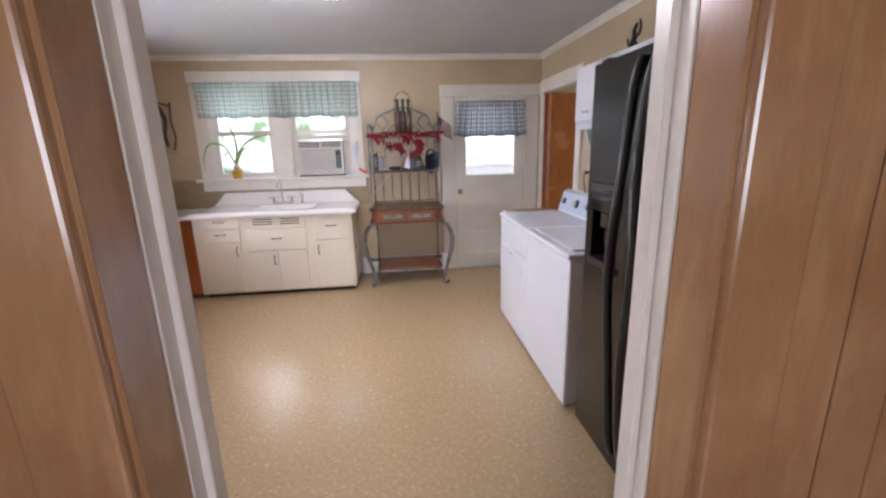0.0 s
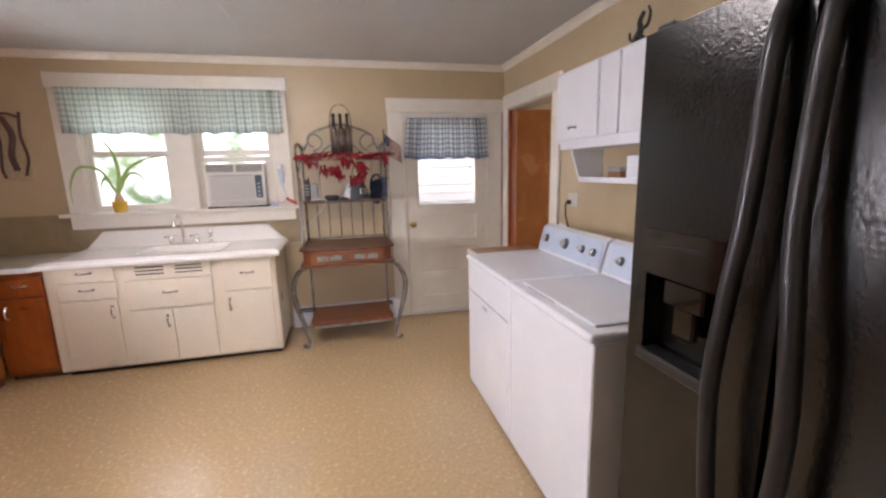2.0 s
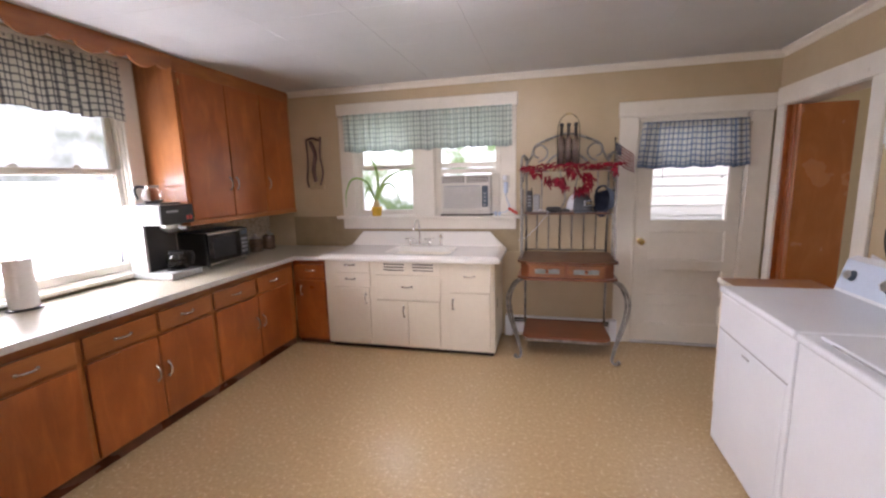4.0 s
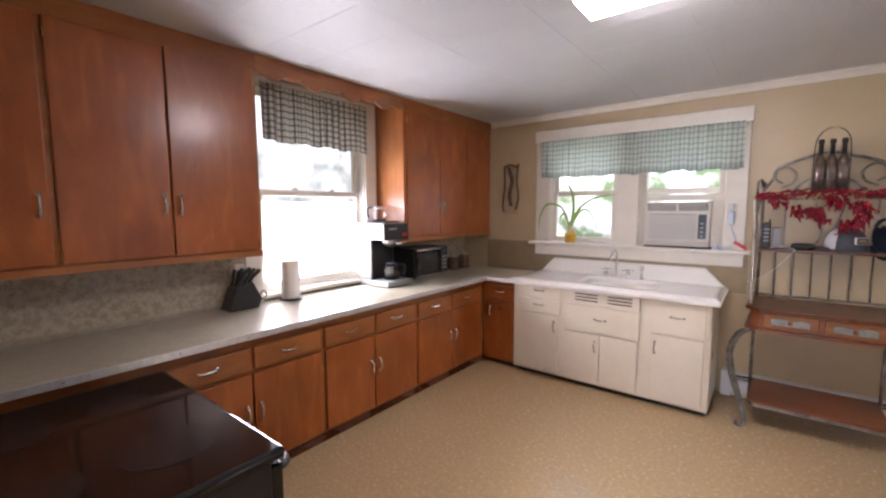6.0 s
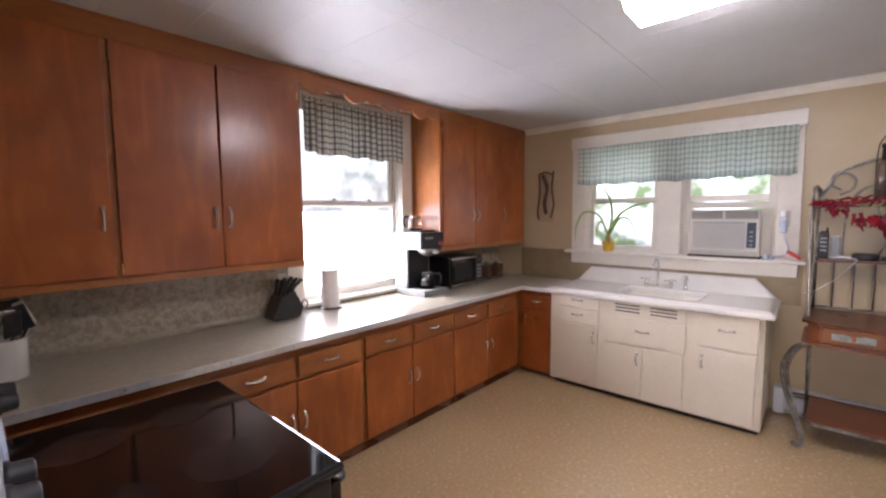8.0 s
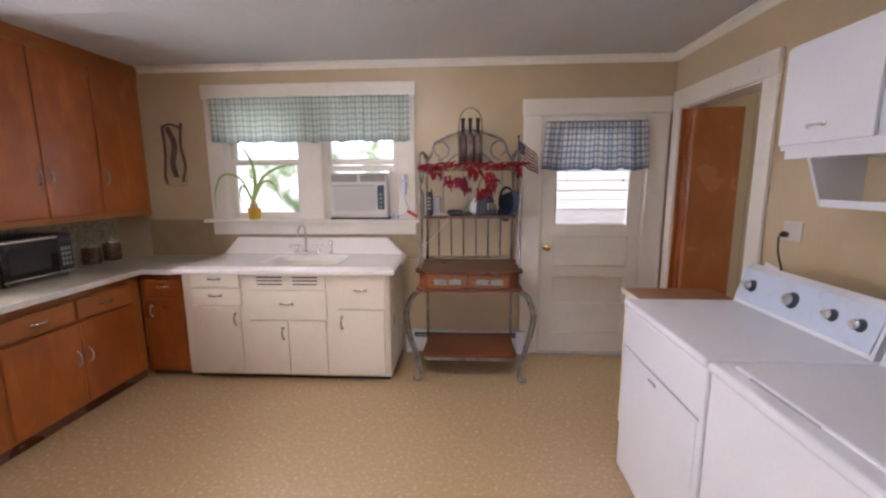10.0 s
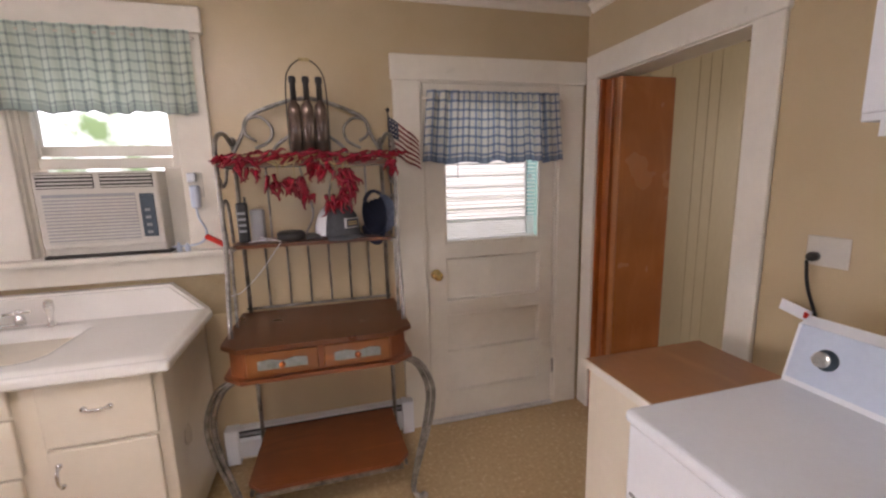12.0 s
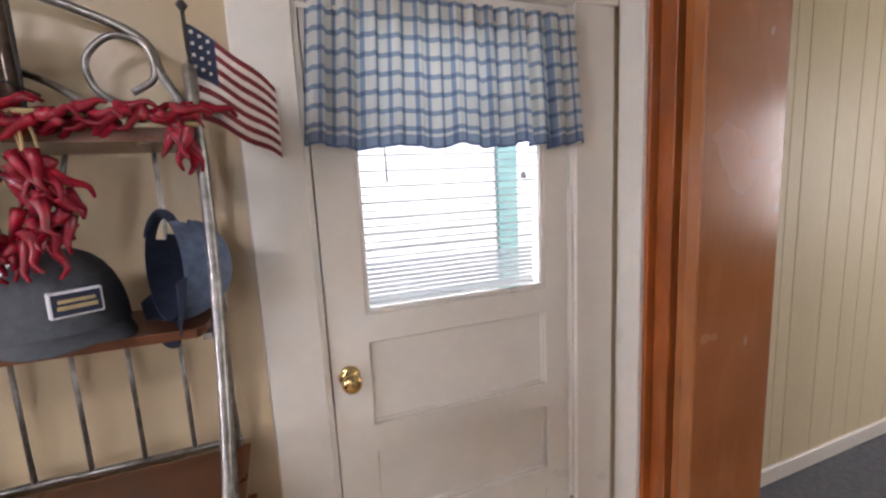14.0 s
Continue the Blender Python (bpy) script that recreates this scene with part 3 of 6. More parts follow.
# casings of the back door
door_trim = thing("door_1_trim", (1.18, YN, 0), "white painted casing around the back door", "door casing", kind="structure")
part("casing", boxes((0.605, YN - 0.022, 0, 0.755, YN, DZ), (1.615, YN - 0.022, 0, 1.775, YN, DZ), bev=0.004), M_TRIM, door_trim)
part("head_casing", B(0.595, YN - 0.03, DZ, 1.785, YN, 2.19, 0.005), M_TRIM, door_trim)
part("jamb", boxes((0.755, YN - 0.01, 0, DX0 + 0.003, YN + T, DZ), (DX1 - 0.003, YN - 0.01, 0, 1.615, YN + T, DZ), (DX0, YN - 0.01, DZ - 0.008, DX1, YN + T, DZ + 0.002)), M_TRIM, door_trim)
# Stop coloured near black so the gap round the door looks shaded.
part("stop", boxes((DX0, YN + 0.046, 0.016, DX0 + 0.022, YN + 0.062, DZ - 0.01), (DX1 - 0.022, YN + 0.046, 0.016, DX1, YN + 0.062, DZ - 0.01), (DX0 + 0.022, YN + 0.046, DZ - 0.03, DX1 - 0.022, YN + 0.062, DZ - 0.008)), M_DARKGAP, door_trim, "door stop coloured dark to shade the door gap")
part("threshold", B(DX0, YN - 0.03, 0, DX1, YN + T, 0.016, 0.004), M_METAL, door_trim, "worn metal threshold")
# opening to the side room
open_trim = thing("opening_trim", (XE, 4.43, 0), "white painted casing around the side opening", "door casing", kind="structure")
part("casing", boxes((XE - 0.022, OY0 - 0.115, 0, XE, OY0 + 0.006, OZ), (XE - 0.022, OY1 - 0.006, 0, XE, YN - 0.024, OZ), bev=0.004), M_TRIM, open_trim)
part("head_casing", B(XE - 0.03, OY0 - 0.125, OZ - 0.006, XE, YN - 0.032, 2.215, 0.005), M_TRIM, open_trim)
part("jamb", boxes((XE - 0.005, OY0, 0, XE + T + 0.02, OY0 + 0.012, OZ), (XE - 0.005, OY0, OZ - 0.012, XE + T + 0.02, OY1, OZ)), M_TRIM, open_trim)
part("stained_jamb", B(XE - 0.003, OY1 - 0.02, 0, XE + T + 0.02, OY1 + 0.002, OZ - 0.012, 0.002), M_WOOD, open_trim, "reddish stained wooden jamb")
# hall doorway
hall_trim = thing("doorway_trim", (0.08, 0.7, 0), "doorway lining, white inside and stained wood outside", "door casing", kind="structure")
for s, x in ((1, JX0), (-1, JX1)):
    bm = bmesh.new()
    box(bm, x - s * 0.02, 0.685, 0, x + s * 0.0, YS + 0.016, JZ, 0.003)
    box(bm, x - s * 0.01, 0.73, 0, x + s * 0.016, YS + 0.018, JZ, 0.003)
    part("jamb", bm, M_TRIM, hall_trim)
    part("casing", B(x - s * 0.12, YS, 0, x - s * 0.006, YS + 0.014, JZ + 0.1, 0.004), M_TRIM, hall_trim)
    bm = bmesh.new()
    box(bm, x - s * 0.021, 0.565, 0, x - s * 0.002, 0.685, JZ, 0.004)
    part("stained_jamb", bm, M_HALLWOOD, hall_trim, "varnished wooden jamb")
    bm = bmesh.new()
    box(bm, x - s * 0.15, 0.545, 0, x - s * 0.01, 0.585, JZ + 0.1, 0.008, 2)
    part("outer_casing", bm, M_HALLWOOD, hall_trim, "varnished wooden casing")
    bm = bmesh.new()
    for k in range(4):
        a, b = x - s * (0.152 + 0.12 * k), x - s * (0.152 + 0.12 * (k + 1) - 0.005)
        box(bm, min(a, b), 0.556, 0, max(a, b), 0.584, 2.5, 0.004)
    part("panel_board", bm, M_HALLWOOD, hall_trim, "varnished tongue and groove boards")
part("head_jamb", B(JX0, 0.565, JZ, JX1, YS + 0.02, JZ + 0.02), M_TRIM, hall_trim)
part("head_casing", boxes((JX0 - 0.14, YS, JZ + 0.001, JX1 + 0.14, YS + 0.016, JZ + 0.13), (JX0 - 0.17, 0.54, JZ + 0.001, JX1 + 0.17, 0.585, JZ + 0.13), bev=0.004), M_TRIM, hall_trim)

# back door, lower half of three panels, glazed above
door = thing("door_1", (1.185, YN, 0.02), "white painted back door, half glazed, shut", "door", kind="structure")
X0, X1, Y0, Y1, ZB, ZT = DX0 + 0.008, DX1 - 0.008, YN + 0.004, YN + 0.044, 0.018, DZ - 0.01
GX0, GX1, GZ0, GZ1 = 0.885, 1.505, 1.14, 1.94
bm = boxes((X0, Y0, ZB, GX0, Y1, ZT), (GX1, Y0, ZB, X1, Y1, ZT), (GX0, Y0, ZB, GX1, Y1, 0.19), (GX0, Y0, 0.375, GX1, Y1, 0.46), (GX0, Y0, 0.70, GX1, Y1, 0.79),
           (GX0, Y0, 1.055, GX1, Y1, GZ0), (GX0, Y0, GZ1, GX1, Y1, ZT))
part("door_frame", bm, M_TRIM, door)
for z0, z1 in ((0.19, 0.375), (0.46, 0.70), (0.79, 1.055)):
    bm = boxes((GX0, Y0 + 0.022, z0, GX1, Y1 - 0.006, z1))
    for r in ((GX0, Y0 + 0.012, z0, GX0 + 0.009, Y0 + 0.026, z1), (GX1 - 0.009, Y0 + 0.012, z0, GX1, Y0 + 0.026, z1), (GX0 + 0.009, Y0 + 0.012, z0, GX1 - 0.009, Y0 + 0.026, z0 + 0.009), (GX0 + 0.009, Y0 + 0.012, z1 - 0.009, GX1 - 0.009, Y0 + 0.026, z1)):
        box(bm, *r, 0.004)
    part("door_panel", bm, M_TRIM, door)
g = part("pane", B(GX0 - 0.002, Y0 + 0.018, GZ0 - 0.002, GX1 + 0.002, Y0 + 0.022, GZ1 + 0.002), M_GLASS, door)
g.visible_shadow = False
part("glass_bead", boxes((GX0, Y0 + 0.002, GZ0, GX0 + 0.014, Y0 + 0.016, GZ1), (GX1 - 0.014, Y0 + 0.002, GZ0, GX1, Y0 + 0.016, GZ1), (GX0 + 0.014, Y0 + 0.002, GZ0, GX1 - 0.014, Y0 + 0.016, GZ0 + 0.016), bev=0.004), M_TRIM, door)
kn = part("door_knob", lathe([(0.030, 0), (0.032, 0.004), (0.026, 0.009), (0.012, 0.012), (0.011, 0.034), (0.024, 0.042), (0.030, 0.054), (0.027, 0.066), (0.014, 0.072)], 0.822, Y0, 0.963, 20, axis="y"), M_BRASS, door, "polished brass knob", True)
part("lock_plate", B(DX0 - 0.012, Y0 - 0.012, 0.91, DX0 + 0.004, Y0 - 0.002, 0.99), M_DARKGAP, door, "dark latch plate")
for z in (0.27, 1.78):
    part("hinge", lathe([(0.007, -0.05), (0.007, 0.05)], DX1 + 0.002, Y0 - 0.008, z, 8), M_DARKGAP, door, "dark hinge")

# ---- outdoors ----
# Self-lit sheets standing in for sky and garden light.
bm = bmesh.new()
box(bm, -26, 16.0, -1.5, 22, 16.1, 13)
setting("backdrop_north", bm, M_BACKDROP, "glowing pale garden backdrop that helps light the room", "backdrop")
setting("backdrop_west", B(-9.6, -8, -1.5, -9.5, 15.8, 10), M_BACKDROP_W, "glowing pale garden backdrop that helps light the room", "backdrop")
nb = thing("neighbour_house", (2.6, 7.7, -0.7), "white clapboard house side with teal shutter", "house")
part("wall", B(0.1, 7.62, -0.72, 5.2, 7.9, 4.2), M_SIDING, nb)
for k in range(34):
    z = -0.7 + k * 0.14
    part("clapboard", prism([(7.618, z), (7.60, z), (7.612, z + 0.138), (7.618, z + 0.138)], "x", 0.1, 5.2), M_SIDING, nb)
part("shutter", B(2.70, 7.56, 0.3, 2.92, 7.598, 2.9, 0.004), surf("faded_teal_paint", (0.16, 0.30, 0.30), (0.22, 0.38, 0.37), 5, 0.6), nb, "faded teal shutter")
part("roof", prism([(7.4, 4.15), (10.5, 6.2), (10.5, 6.35), (7.4, 4.3)], "x", -0.1, 5.4), M_ROOF, nb, "grey shingle roof")
setting("ground", B(-400, -400, -0.72, 400, 400, -0.7), M_GRASS, "green lawn around the house", "ground")

# ---- sink and counters ----
SX0, SX1, SY = -2.04, -0.435, 4.376
sink = thing("sink_cabinet", (-1.23, 4.66, 0), "cream painted steel sink cabinet under the window", "sink cabinet")
part("body", boxes((SX0, SY + 0.018, 0.04, SX1, 4.985, 0.862), bev=0.004), M_CREAM, sink)
# Base blackened to paint in the shadow line under the cabinet.
part("toe_kick", B(SX0 + 0.03, SY + 0.06, 0.0, SX1 - 0.02, 4.95, 0.04), M_DARKGAP, sink, "recessed base coloured black for the shadow line")


def front(parent, name, x0, x1, z0, z1, y, mat, pull=None):
    d = part(name, B(x0, y, z0, x1, y + 0.02, z1, 0.006, 2), mat, parent)
    if pull == "h":
        bow_pull(d, ((x0 + x1) / 2, y, (z0 + z1) / 2 + 0.01), (1, 0, 0), (0, -1, 0), 0.085)
    elif pull in ("l", "r"):
        x = x0 + 0.035 if pull == "l" else x1 - 0.035
        bow_pull(d, (x, y, z1 - 0.10), (0, 0, 1), (0, -1, 0), 0.085)
    return d


Y = SY - 0.002
front(sink, "drawer", -1.965, -1.578, 0.745, 0.858, Y, M_CREAM, "h")
front(sink, "drawer", -1.965, -1.578, 0.608, 0.735, Y, M_CREAM, "h")
front(sink, "cupboard_door", -1.968, -1.590, 0.062, 0.598, Y, M_CREAM, "r")
vent = front(sink, "vent_panel", -1.525, -0.915, 0.735, 0.858, Y, M_CREAM)
for x0, x1 in ((-1.44, -1.245), (-1.165, -0.975)):
    for k in range(3):
        # Near-black bars on the panel stand in for shaded vent openings.
        part("slot", B(x0, Y - 0.003, 0.768 + k * 0.027, x1, Y + 0.003, 0.778 + k * 0.027, 0.002), M_DARKGAP, vent, "raised dark bar for the shade in a vent slot")
front(sink, "drawer", -1.525, -0.915, 0.498, 0.724, Y, M_CREAM, "h")
front(sink, "cupboard_door", -1.525, -1.224, 0.055, 0.488, Y, M_CREAM, "r")
front(sink, "cupboard_door", -1.216, -0.925, 0.055, 0.488, Y, M_CREAM)
front(sink, "drawer", -0.835, -0.468, 0.592, 0.855, Y, M_CREAM, "h")
front(sink, "cupboard_door", -0.835, -0.475, 0.058, 0.580, Y, M_CREAM, "l")
# enamelled top with a sunken basin, rolled rim and raised back
top = thing("drainboard_sink", (-1.22, 4.66, 0.865), "white enamelled drainboard sink with raised back", "sink")
bm = bmesh.new()
NX, NY = 80, 36
TX0, TX1, TY0, TY1 = -2.055, -0.388, 4.332, 4.962
grid = []
for j in range(NY + 1):
    row = []
    for i in range(NX + 1):
        x, y = TX0 + (TX1 - TX0) * i / NX, TY0 + (TY1 - TY0) * j / NY
        z = 0.911
        e = min(x - TX0, TX1 - x, y - TY0)
        if e < 0.03:
            z -= 0.022 * (1 - e / 0.03) ** 2
        bx = max(abs(x + 1.16) - 0.24, 0) ** 2 + max(abs(y - 4.66) - 0.15, 0) ** 2
        z -= 0.15 * max(0.0, min(1.0, 1.15 - math.sqrt(bx) / 0.05))
        row.append(bm.verts.new((x, y, z)))
    grid.append(row)
for a, b in zip(grid, grid[1:]):
    for i in range(NX):
        bm.faces.new((a[i], a[i + 1], b[i + 1], b[i]))
part("drainboard", bm, M_SINK, top, smooth=True)
part("rim", B(TX0 - 0.006, TY0 - 0.014, 0.856, TX1 + 0.006, TY0 + 0.03, 0.899, 0.014, 4), M_SINK, top, smooth=False)
for a, b in ((TX0, TX0 + 0.02), (TX1 - 0.02, TX1)):
    part("side_rim", B(a - 0.006, TY0 + 0.012, 0.860, b + 0.006, TY1, 0.899, 0.012, 3), M_SINK, top)
bm = prism([(-2.035, 0.895), (-1.90, 1.035), (-1.885, 1.05), (-0.555, 1.05), (-0.54, 1.035), (-0.40, 0.895)], "y", 4.945, 4.998)
bmesh.ops.bevel(bm, geom=[e for e in bm.edges if abs(e.verts[0].co.y - e.verts[1].co.y) < 1e-4 and e.verts[0].co.y < 4.96], offset=0.012, segments=2, affect="EDGES")
part("raised_back", bm, M_SINK, top, smooth=False)
fau = thing("faucet", (-1.25, 4.90, 0.915), "chrome bridge faucet with gooseneck spout", "faucet")
part("base_bar", B(-1.36, 4.875, 0.918, -1.13, 4.915, 0.938, 0.008, 2), M_CHROME, fau)
part("spout", tube(curve([(-1.25, 4.895, 0.935), (-1.25, 4.895, 1.08), (-1.25, 4.875, 1.15), (-1.25, 4.80, 1.175), (-1.25, 4.735, 1.13), (-1.25, 4.725, 1.085)], 22), 0.011, 10), M_CHROME, fau, smooth=True)
for x in (-1.345, -1.145):
    part("valve", lathe([(0.02, 0), (0.018, 0.03), (0.013, 0.035), (0.013, 0.05), (0.017, 0.055), (0.012, 0.065)], x, 4.895, 0.935, 14), M_CHROME, fau, smooth=True)
    part("lever", tube([(x - 0.05, 4.88, 0.985), (x + 0.05, 4.885, 0.99)], 0.007, 8), M_CHROME, fau, smooth=True)
spr = thing("sink_sprayer", (-1.03, 4.90, 0.915), "chrome side sprayer beside the faucet", "sprayer")
part("sprayer_body", lathe([(0.024, 0), (0.022, 0.01), (0.012, 0.016), (0.013, 0.06), (0.02, 0.085), (0.018, 0.115), (0.008, 0.125)], -1.03, 4.895, 0.913, 14), M_CHROME, spr, smooth=True)

# wooden base cabinets along the west wall
CF, CT = -2.395, 0.885


def wfront(parent, name, y0, y1, z0, z1, mat, pull=None, x=CF):
    d = part(name, B(x - 0.004, y0, z0, x + 0.018, y1, z1, 0.006, 2), mat, parent)
    if pull == "h":
        bow_pull(d, (x + 0.018, (y0 + y1) / 2, (z0 + z1) / 2), (0, 1, 0), (1, 0, 0), 0.09)
    elif pull in ("s", "n"):
        y = y0 + 0.035 if pull == "s" else y1 - 0.035
        bow_pull(d, (x + 0.018, y, 0.405), (0, 0, 1), (1, 0, 0), 0.09)
    return d


def base_unit(y0, y1, drawers, doors, label):
    u = thing("base_cabinet", (-2.7, (y0 + y1) / 2, 0), label, "cabinet", "wooden base cabinets")
    part("body", boxes((XW, y0, 0.07, CF - 0.004, y1, 0.855), bev=0.001), M_WOODY, u)
    part("toe_kick", B(XW, y0, 0, CF - 0.02, y1, 0.07), M_DARKWOOD, u, "dark toe board")
    for a, b in drawers:
        wfront(u, "drawer", a, b, 0.655, 0.785, M_WOODY, "h")
    for a, b, p in doors:
        wfront(u, "cupboard_door", a, b, 0.085, 0.635, M_WOOD, p)
    return u


WL = "reddish stained plywood base cabinet with chrome pulls"
base_unit(0.80, 1.50, [(0.86, 1.46)], [(0.86, 1.155, "n"), (1.165, 1.46, "s")], WL)
base_unit(1.50, 2.465, [(1.54, 1.985), (2.01, 2.445)], [(1.54, 1.992, "n"), (2.0, 2.445, "s")], WL)
base_unit(2.465, 3.375, [(2.485, 2.905), (2.935, 3.355)], [(2.485, 2.908, "n"), (2.918, 3.355, "s")], WL)
base_unit(3.375, 4.40, [(3.395, 3.835), (3.865, 4.29)], [(3.395, 3.855, "n"), (3.865, 4.31, "s")], WL)
u = thing("corner_cabinet", (-2.2, 4.7, 0), "dark red stained narrow corner cabinet beside the sink", "cabinet", "wooden base cabinets")
part("body", boxes((CF, 4.415, 0.05, SX0 - 0.004, 4.985, 0.855), bev=0.001), M_WOOD, u)
part("toe_kick", B(CF, 4.46, 0, SX0 - 0.006, 4.98, 0.05), M_DARKWOOD, u, "dark toe board")
front(u, "drawer", -2.34, SX0 - 0.02, 0.665, 0.80, 4.397, M_WOOD, "h")
front(u, "cupboard_door", -2.34, SX0 - 0.02, 0.085, 0.645, 4.397, M_WOOD, "l")
# continuous counter with a metal edge band
ctr = thing("counter", (-2.7, 2.6, 0.835), "grey marbled laminate counter with metal edging", "counter")
part("worktop", prism([(XW + 0.001, YS + 0.002), (-2.32, YS + 0.002), (-2.32, 4.345), (SX0 - 0.028, 4.345), (SX0 - 0.028, 4.985), (XW + 0.001, 4.985)], "z", 0.856, CT), M_LAMINATE, ctr)
part("edge_band", boxes((-2.32, YS + 0.002, 0.85, -2.316, 4.345, CT + 0.002), (-2.32, 4.341, 0.85, SX0 - 0.028, 4.345, CT + 0.002), bev=0.001), M_METAL, ctr, "ribbed aluminium edge band")
part("cove", prism([(XW + 0.009, CT), (XW + 0.03, CT), (XW + 0.012, CT + 0.022), (XW + 0.009, CT + 0.03)], "y", YS + 0.01, 2.30), M_LAMINATE, ctr, "rounded cove strip")
for y in (1.2, 1.62, 1.95, 2.6, 3.3):
    part("screw", lathe([(0.005, 0), (0.004, 0.002)], -2.316, y, 0.868, 8, axis="-x"), M_CHROME, ctr)

# upper cabinets and the scalloped board
UF, UB, UT = -2.70, 1.258, 2.511


def upper(y0, y1, doors, label):
    u = thing("wall_cabinet", (-2.88, (y0 + y1) / 2, UB), label, "cabinet", "wooden wall cabinets")
    part("body", boxes((XW + 0.002, y0, UB + 0.03, UF - 0.006, y1, UT), (XW + 0.002, y0, UB, UF + 0.008, y1, UB + 0.032)), M_WOODX, u)
    part("face_frame", boxes((UF - 0.006, y0, 2.405, UF + 0.006, y1, UT), (UF - 0.006, y0, UB + 0.032, UF + 0.001, y1, 2.405), bev=0.001), M_WOODY, u)
    for a, b, p in doors:
        wfront(u, "cupboard_door", a, b, 1.300, 2.405, M_WOOD, None, UF)
        d = u.children[-1]
        if p:
            y = a + 0.035 if p == "s" else b - 0.035
            bow_pull(d, (UF + 0.018, y, 1.578), (0, 0, 1), (1, 0, 0), 0.10)
        for z in (1.34, 2.33):
            yy = b - 0.002 if p == "s" else a + 0.002
            part("hinge", lathe([(0.005, -0.022), (0.005, 0.022)], UF + 0.016, yy, z, 8), M_BRASS, d, "small brass hinge")
    return u


upper(YS + 0.012, 2.255, [(0.835, 1.264, "n"), (1.290, 1.752, "n"), (1.758, 2.232, "s")], "tall reddish stained plywood wall cabinet, three doors")
upper(3.58, YN - 0.002, [(3.608, 4.068, "n"), (4.076, 4.512, "s"), (4.524, 4.965, "s")], "reddish stained plywood wall cabinet in the corner")
poly = [(2.257, UT), (2.257, 2.415)]
n, run = 4, (3.575 - 2.262) / 4
for k in range(n):
    for i in range(1, 17):
        u_ = i / 16
        if u_ <= 0.62:
            z = 2.425 - 0.05 * math.sin(math.pi * u_ / 0.62) ** 0.7
        else:
            z = 2.425 - 0.024 * max(0.0, math.sin(math.pi * (u_ - 0.62) / 0.38)) ** 0.7
        poly.append((2.262 + run * (k + u_), z))
poly += [(3.578, 2.415), (3.578, UT)]
sc = thing("scalloped_valance", (UF, 3.0, 2.36), "reddish stained scalloped wooden board over the window", "valance board")
part("board", prism(poly, "x", UF - 0.012, UF + 0.006), M_WOODY, sc)

# ---- laundry side ----


def console(parent, x0, y0, y1, z0, knobs):
    bm = prism([(x0, z0), (x0 + 0.045, z0 + 0.165), (x0 + 0.085, z0 + 0.185), (x0 + 0.16, z0 + 0.16), (x0 + 0.19, z0)], "y", y0 + 0.01, y1 - 0.01)
    c = part("console", bm, M_WHITE, parent)
    nrm = Vector((-0.165, 0, 0.045)).normalized()
    bm = prism([(x0 + 0.002, z0 + 0.02), (x0 + 0.044, z0 + 0.168), (x0 + 0.040, z0 + 0.168), (x0 - 0.003, z0 + 0.02)], "y", y0 + 0.022, y1 - 0.022)
    part("control_panel", bm, M_PALE, c, "pale grey control panel")
    for fy, r in knobs:
        y = y0 + (y1 - y0) * fy
        base = Vector((x0 + 0.022, y, z0 + 0.095))
        bm = lathe([(r * 1.25, 0), (r * 1.2, 0.004), (r, 0.006), (r * 0.92, 0.024), (r * 0.6, 0.027)], 0, 0, 0, 18)
        q = Vector((0, 0, 1)).rotation_difference(nrm).to_matrix().to_4x4()
        bmesh.ops.transform(bm, verts=bm.verts, matrix=Matrix.Translation(base) @ q)
        # Skirt painted dark for the shaded side of the dial.
        k = part("dial", bm, M_SLATE, c, "dial with its shaded side put into a dark skirt", True)
        bm = lathe([(r * 0.90, -0.004), (r * 0.88, 0.004), (r * 0.7, 0.006)], 0, 0, 0.026, 16)
        box(bm, -0.004, -r * 0.7, 0.026, 0.004, r * 0.7, 0.04, 0.001)
        bmesh.ops.transform(bm, verts=bm.verts, matrix=Matrix.Translation(base) @ q)
        part("grip", bm, M_STEEL, k, "brushed metal cap")
    return c


def laundry(name, y0, y1, label, lid, knobs):
    m = thing(name, (1.28, (y0 + y1) / 2, 0), label, name.replace("_", " "))
    part("cabinet", B(0.947, y0 + 0.004, 0.02, 1.66, y1 - 0.004, 0.90, 0.012, 3), M_WHITE, m)
    part("top", B(0.934, y0 + 0.001, 0.902, 1.67, y1 - 0.001, 0.938, 0.014, 3), M_WHITE, m)
    for x in (0.98, 1.60):
        for y in (y0 + 0.06, y1 - 0.06):
            part("foot", lathe([(0.02, 0), (0.018, 0.02)], x, y, 0, 10), M_BLACKP, m, "black levelling foot")
    console(m, 1.465, y0, y1, 0.936, knobs)
    return m


dry = laundry("dryer", 2.753, 3.497, "white front-loading clothes dryer beside the washer", False, [(0.86, 0.024), (0.53, 0.029), (0.27, 0.02), (0.12, 0.02)])
part("front_line", B(0.943, 2.78, 0.70, 0.948, 3.47, 0.706), M_GREY, dry, "seam above the drum door")
part("drum_door", B(0.9425, 2.79, 0.12, 0.952, 3.46, 0.694, 0.003, 1), M_WHITE, dry)
dry_d = dry.children[-1]
part("door_grip", B(0.936, 3.10, 0.655, 0.944, 3.17, 0.668, 0.003), M_GREY, dry_d, "recessed grip")
wash = laundry("washing_machine", 2.003, 2.749, "white top-loading washing machine with a lid", True, [(0.8, 0.02), (0.62, 0.02), (0.35, 0.028), (0.15, 0.02)])
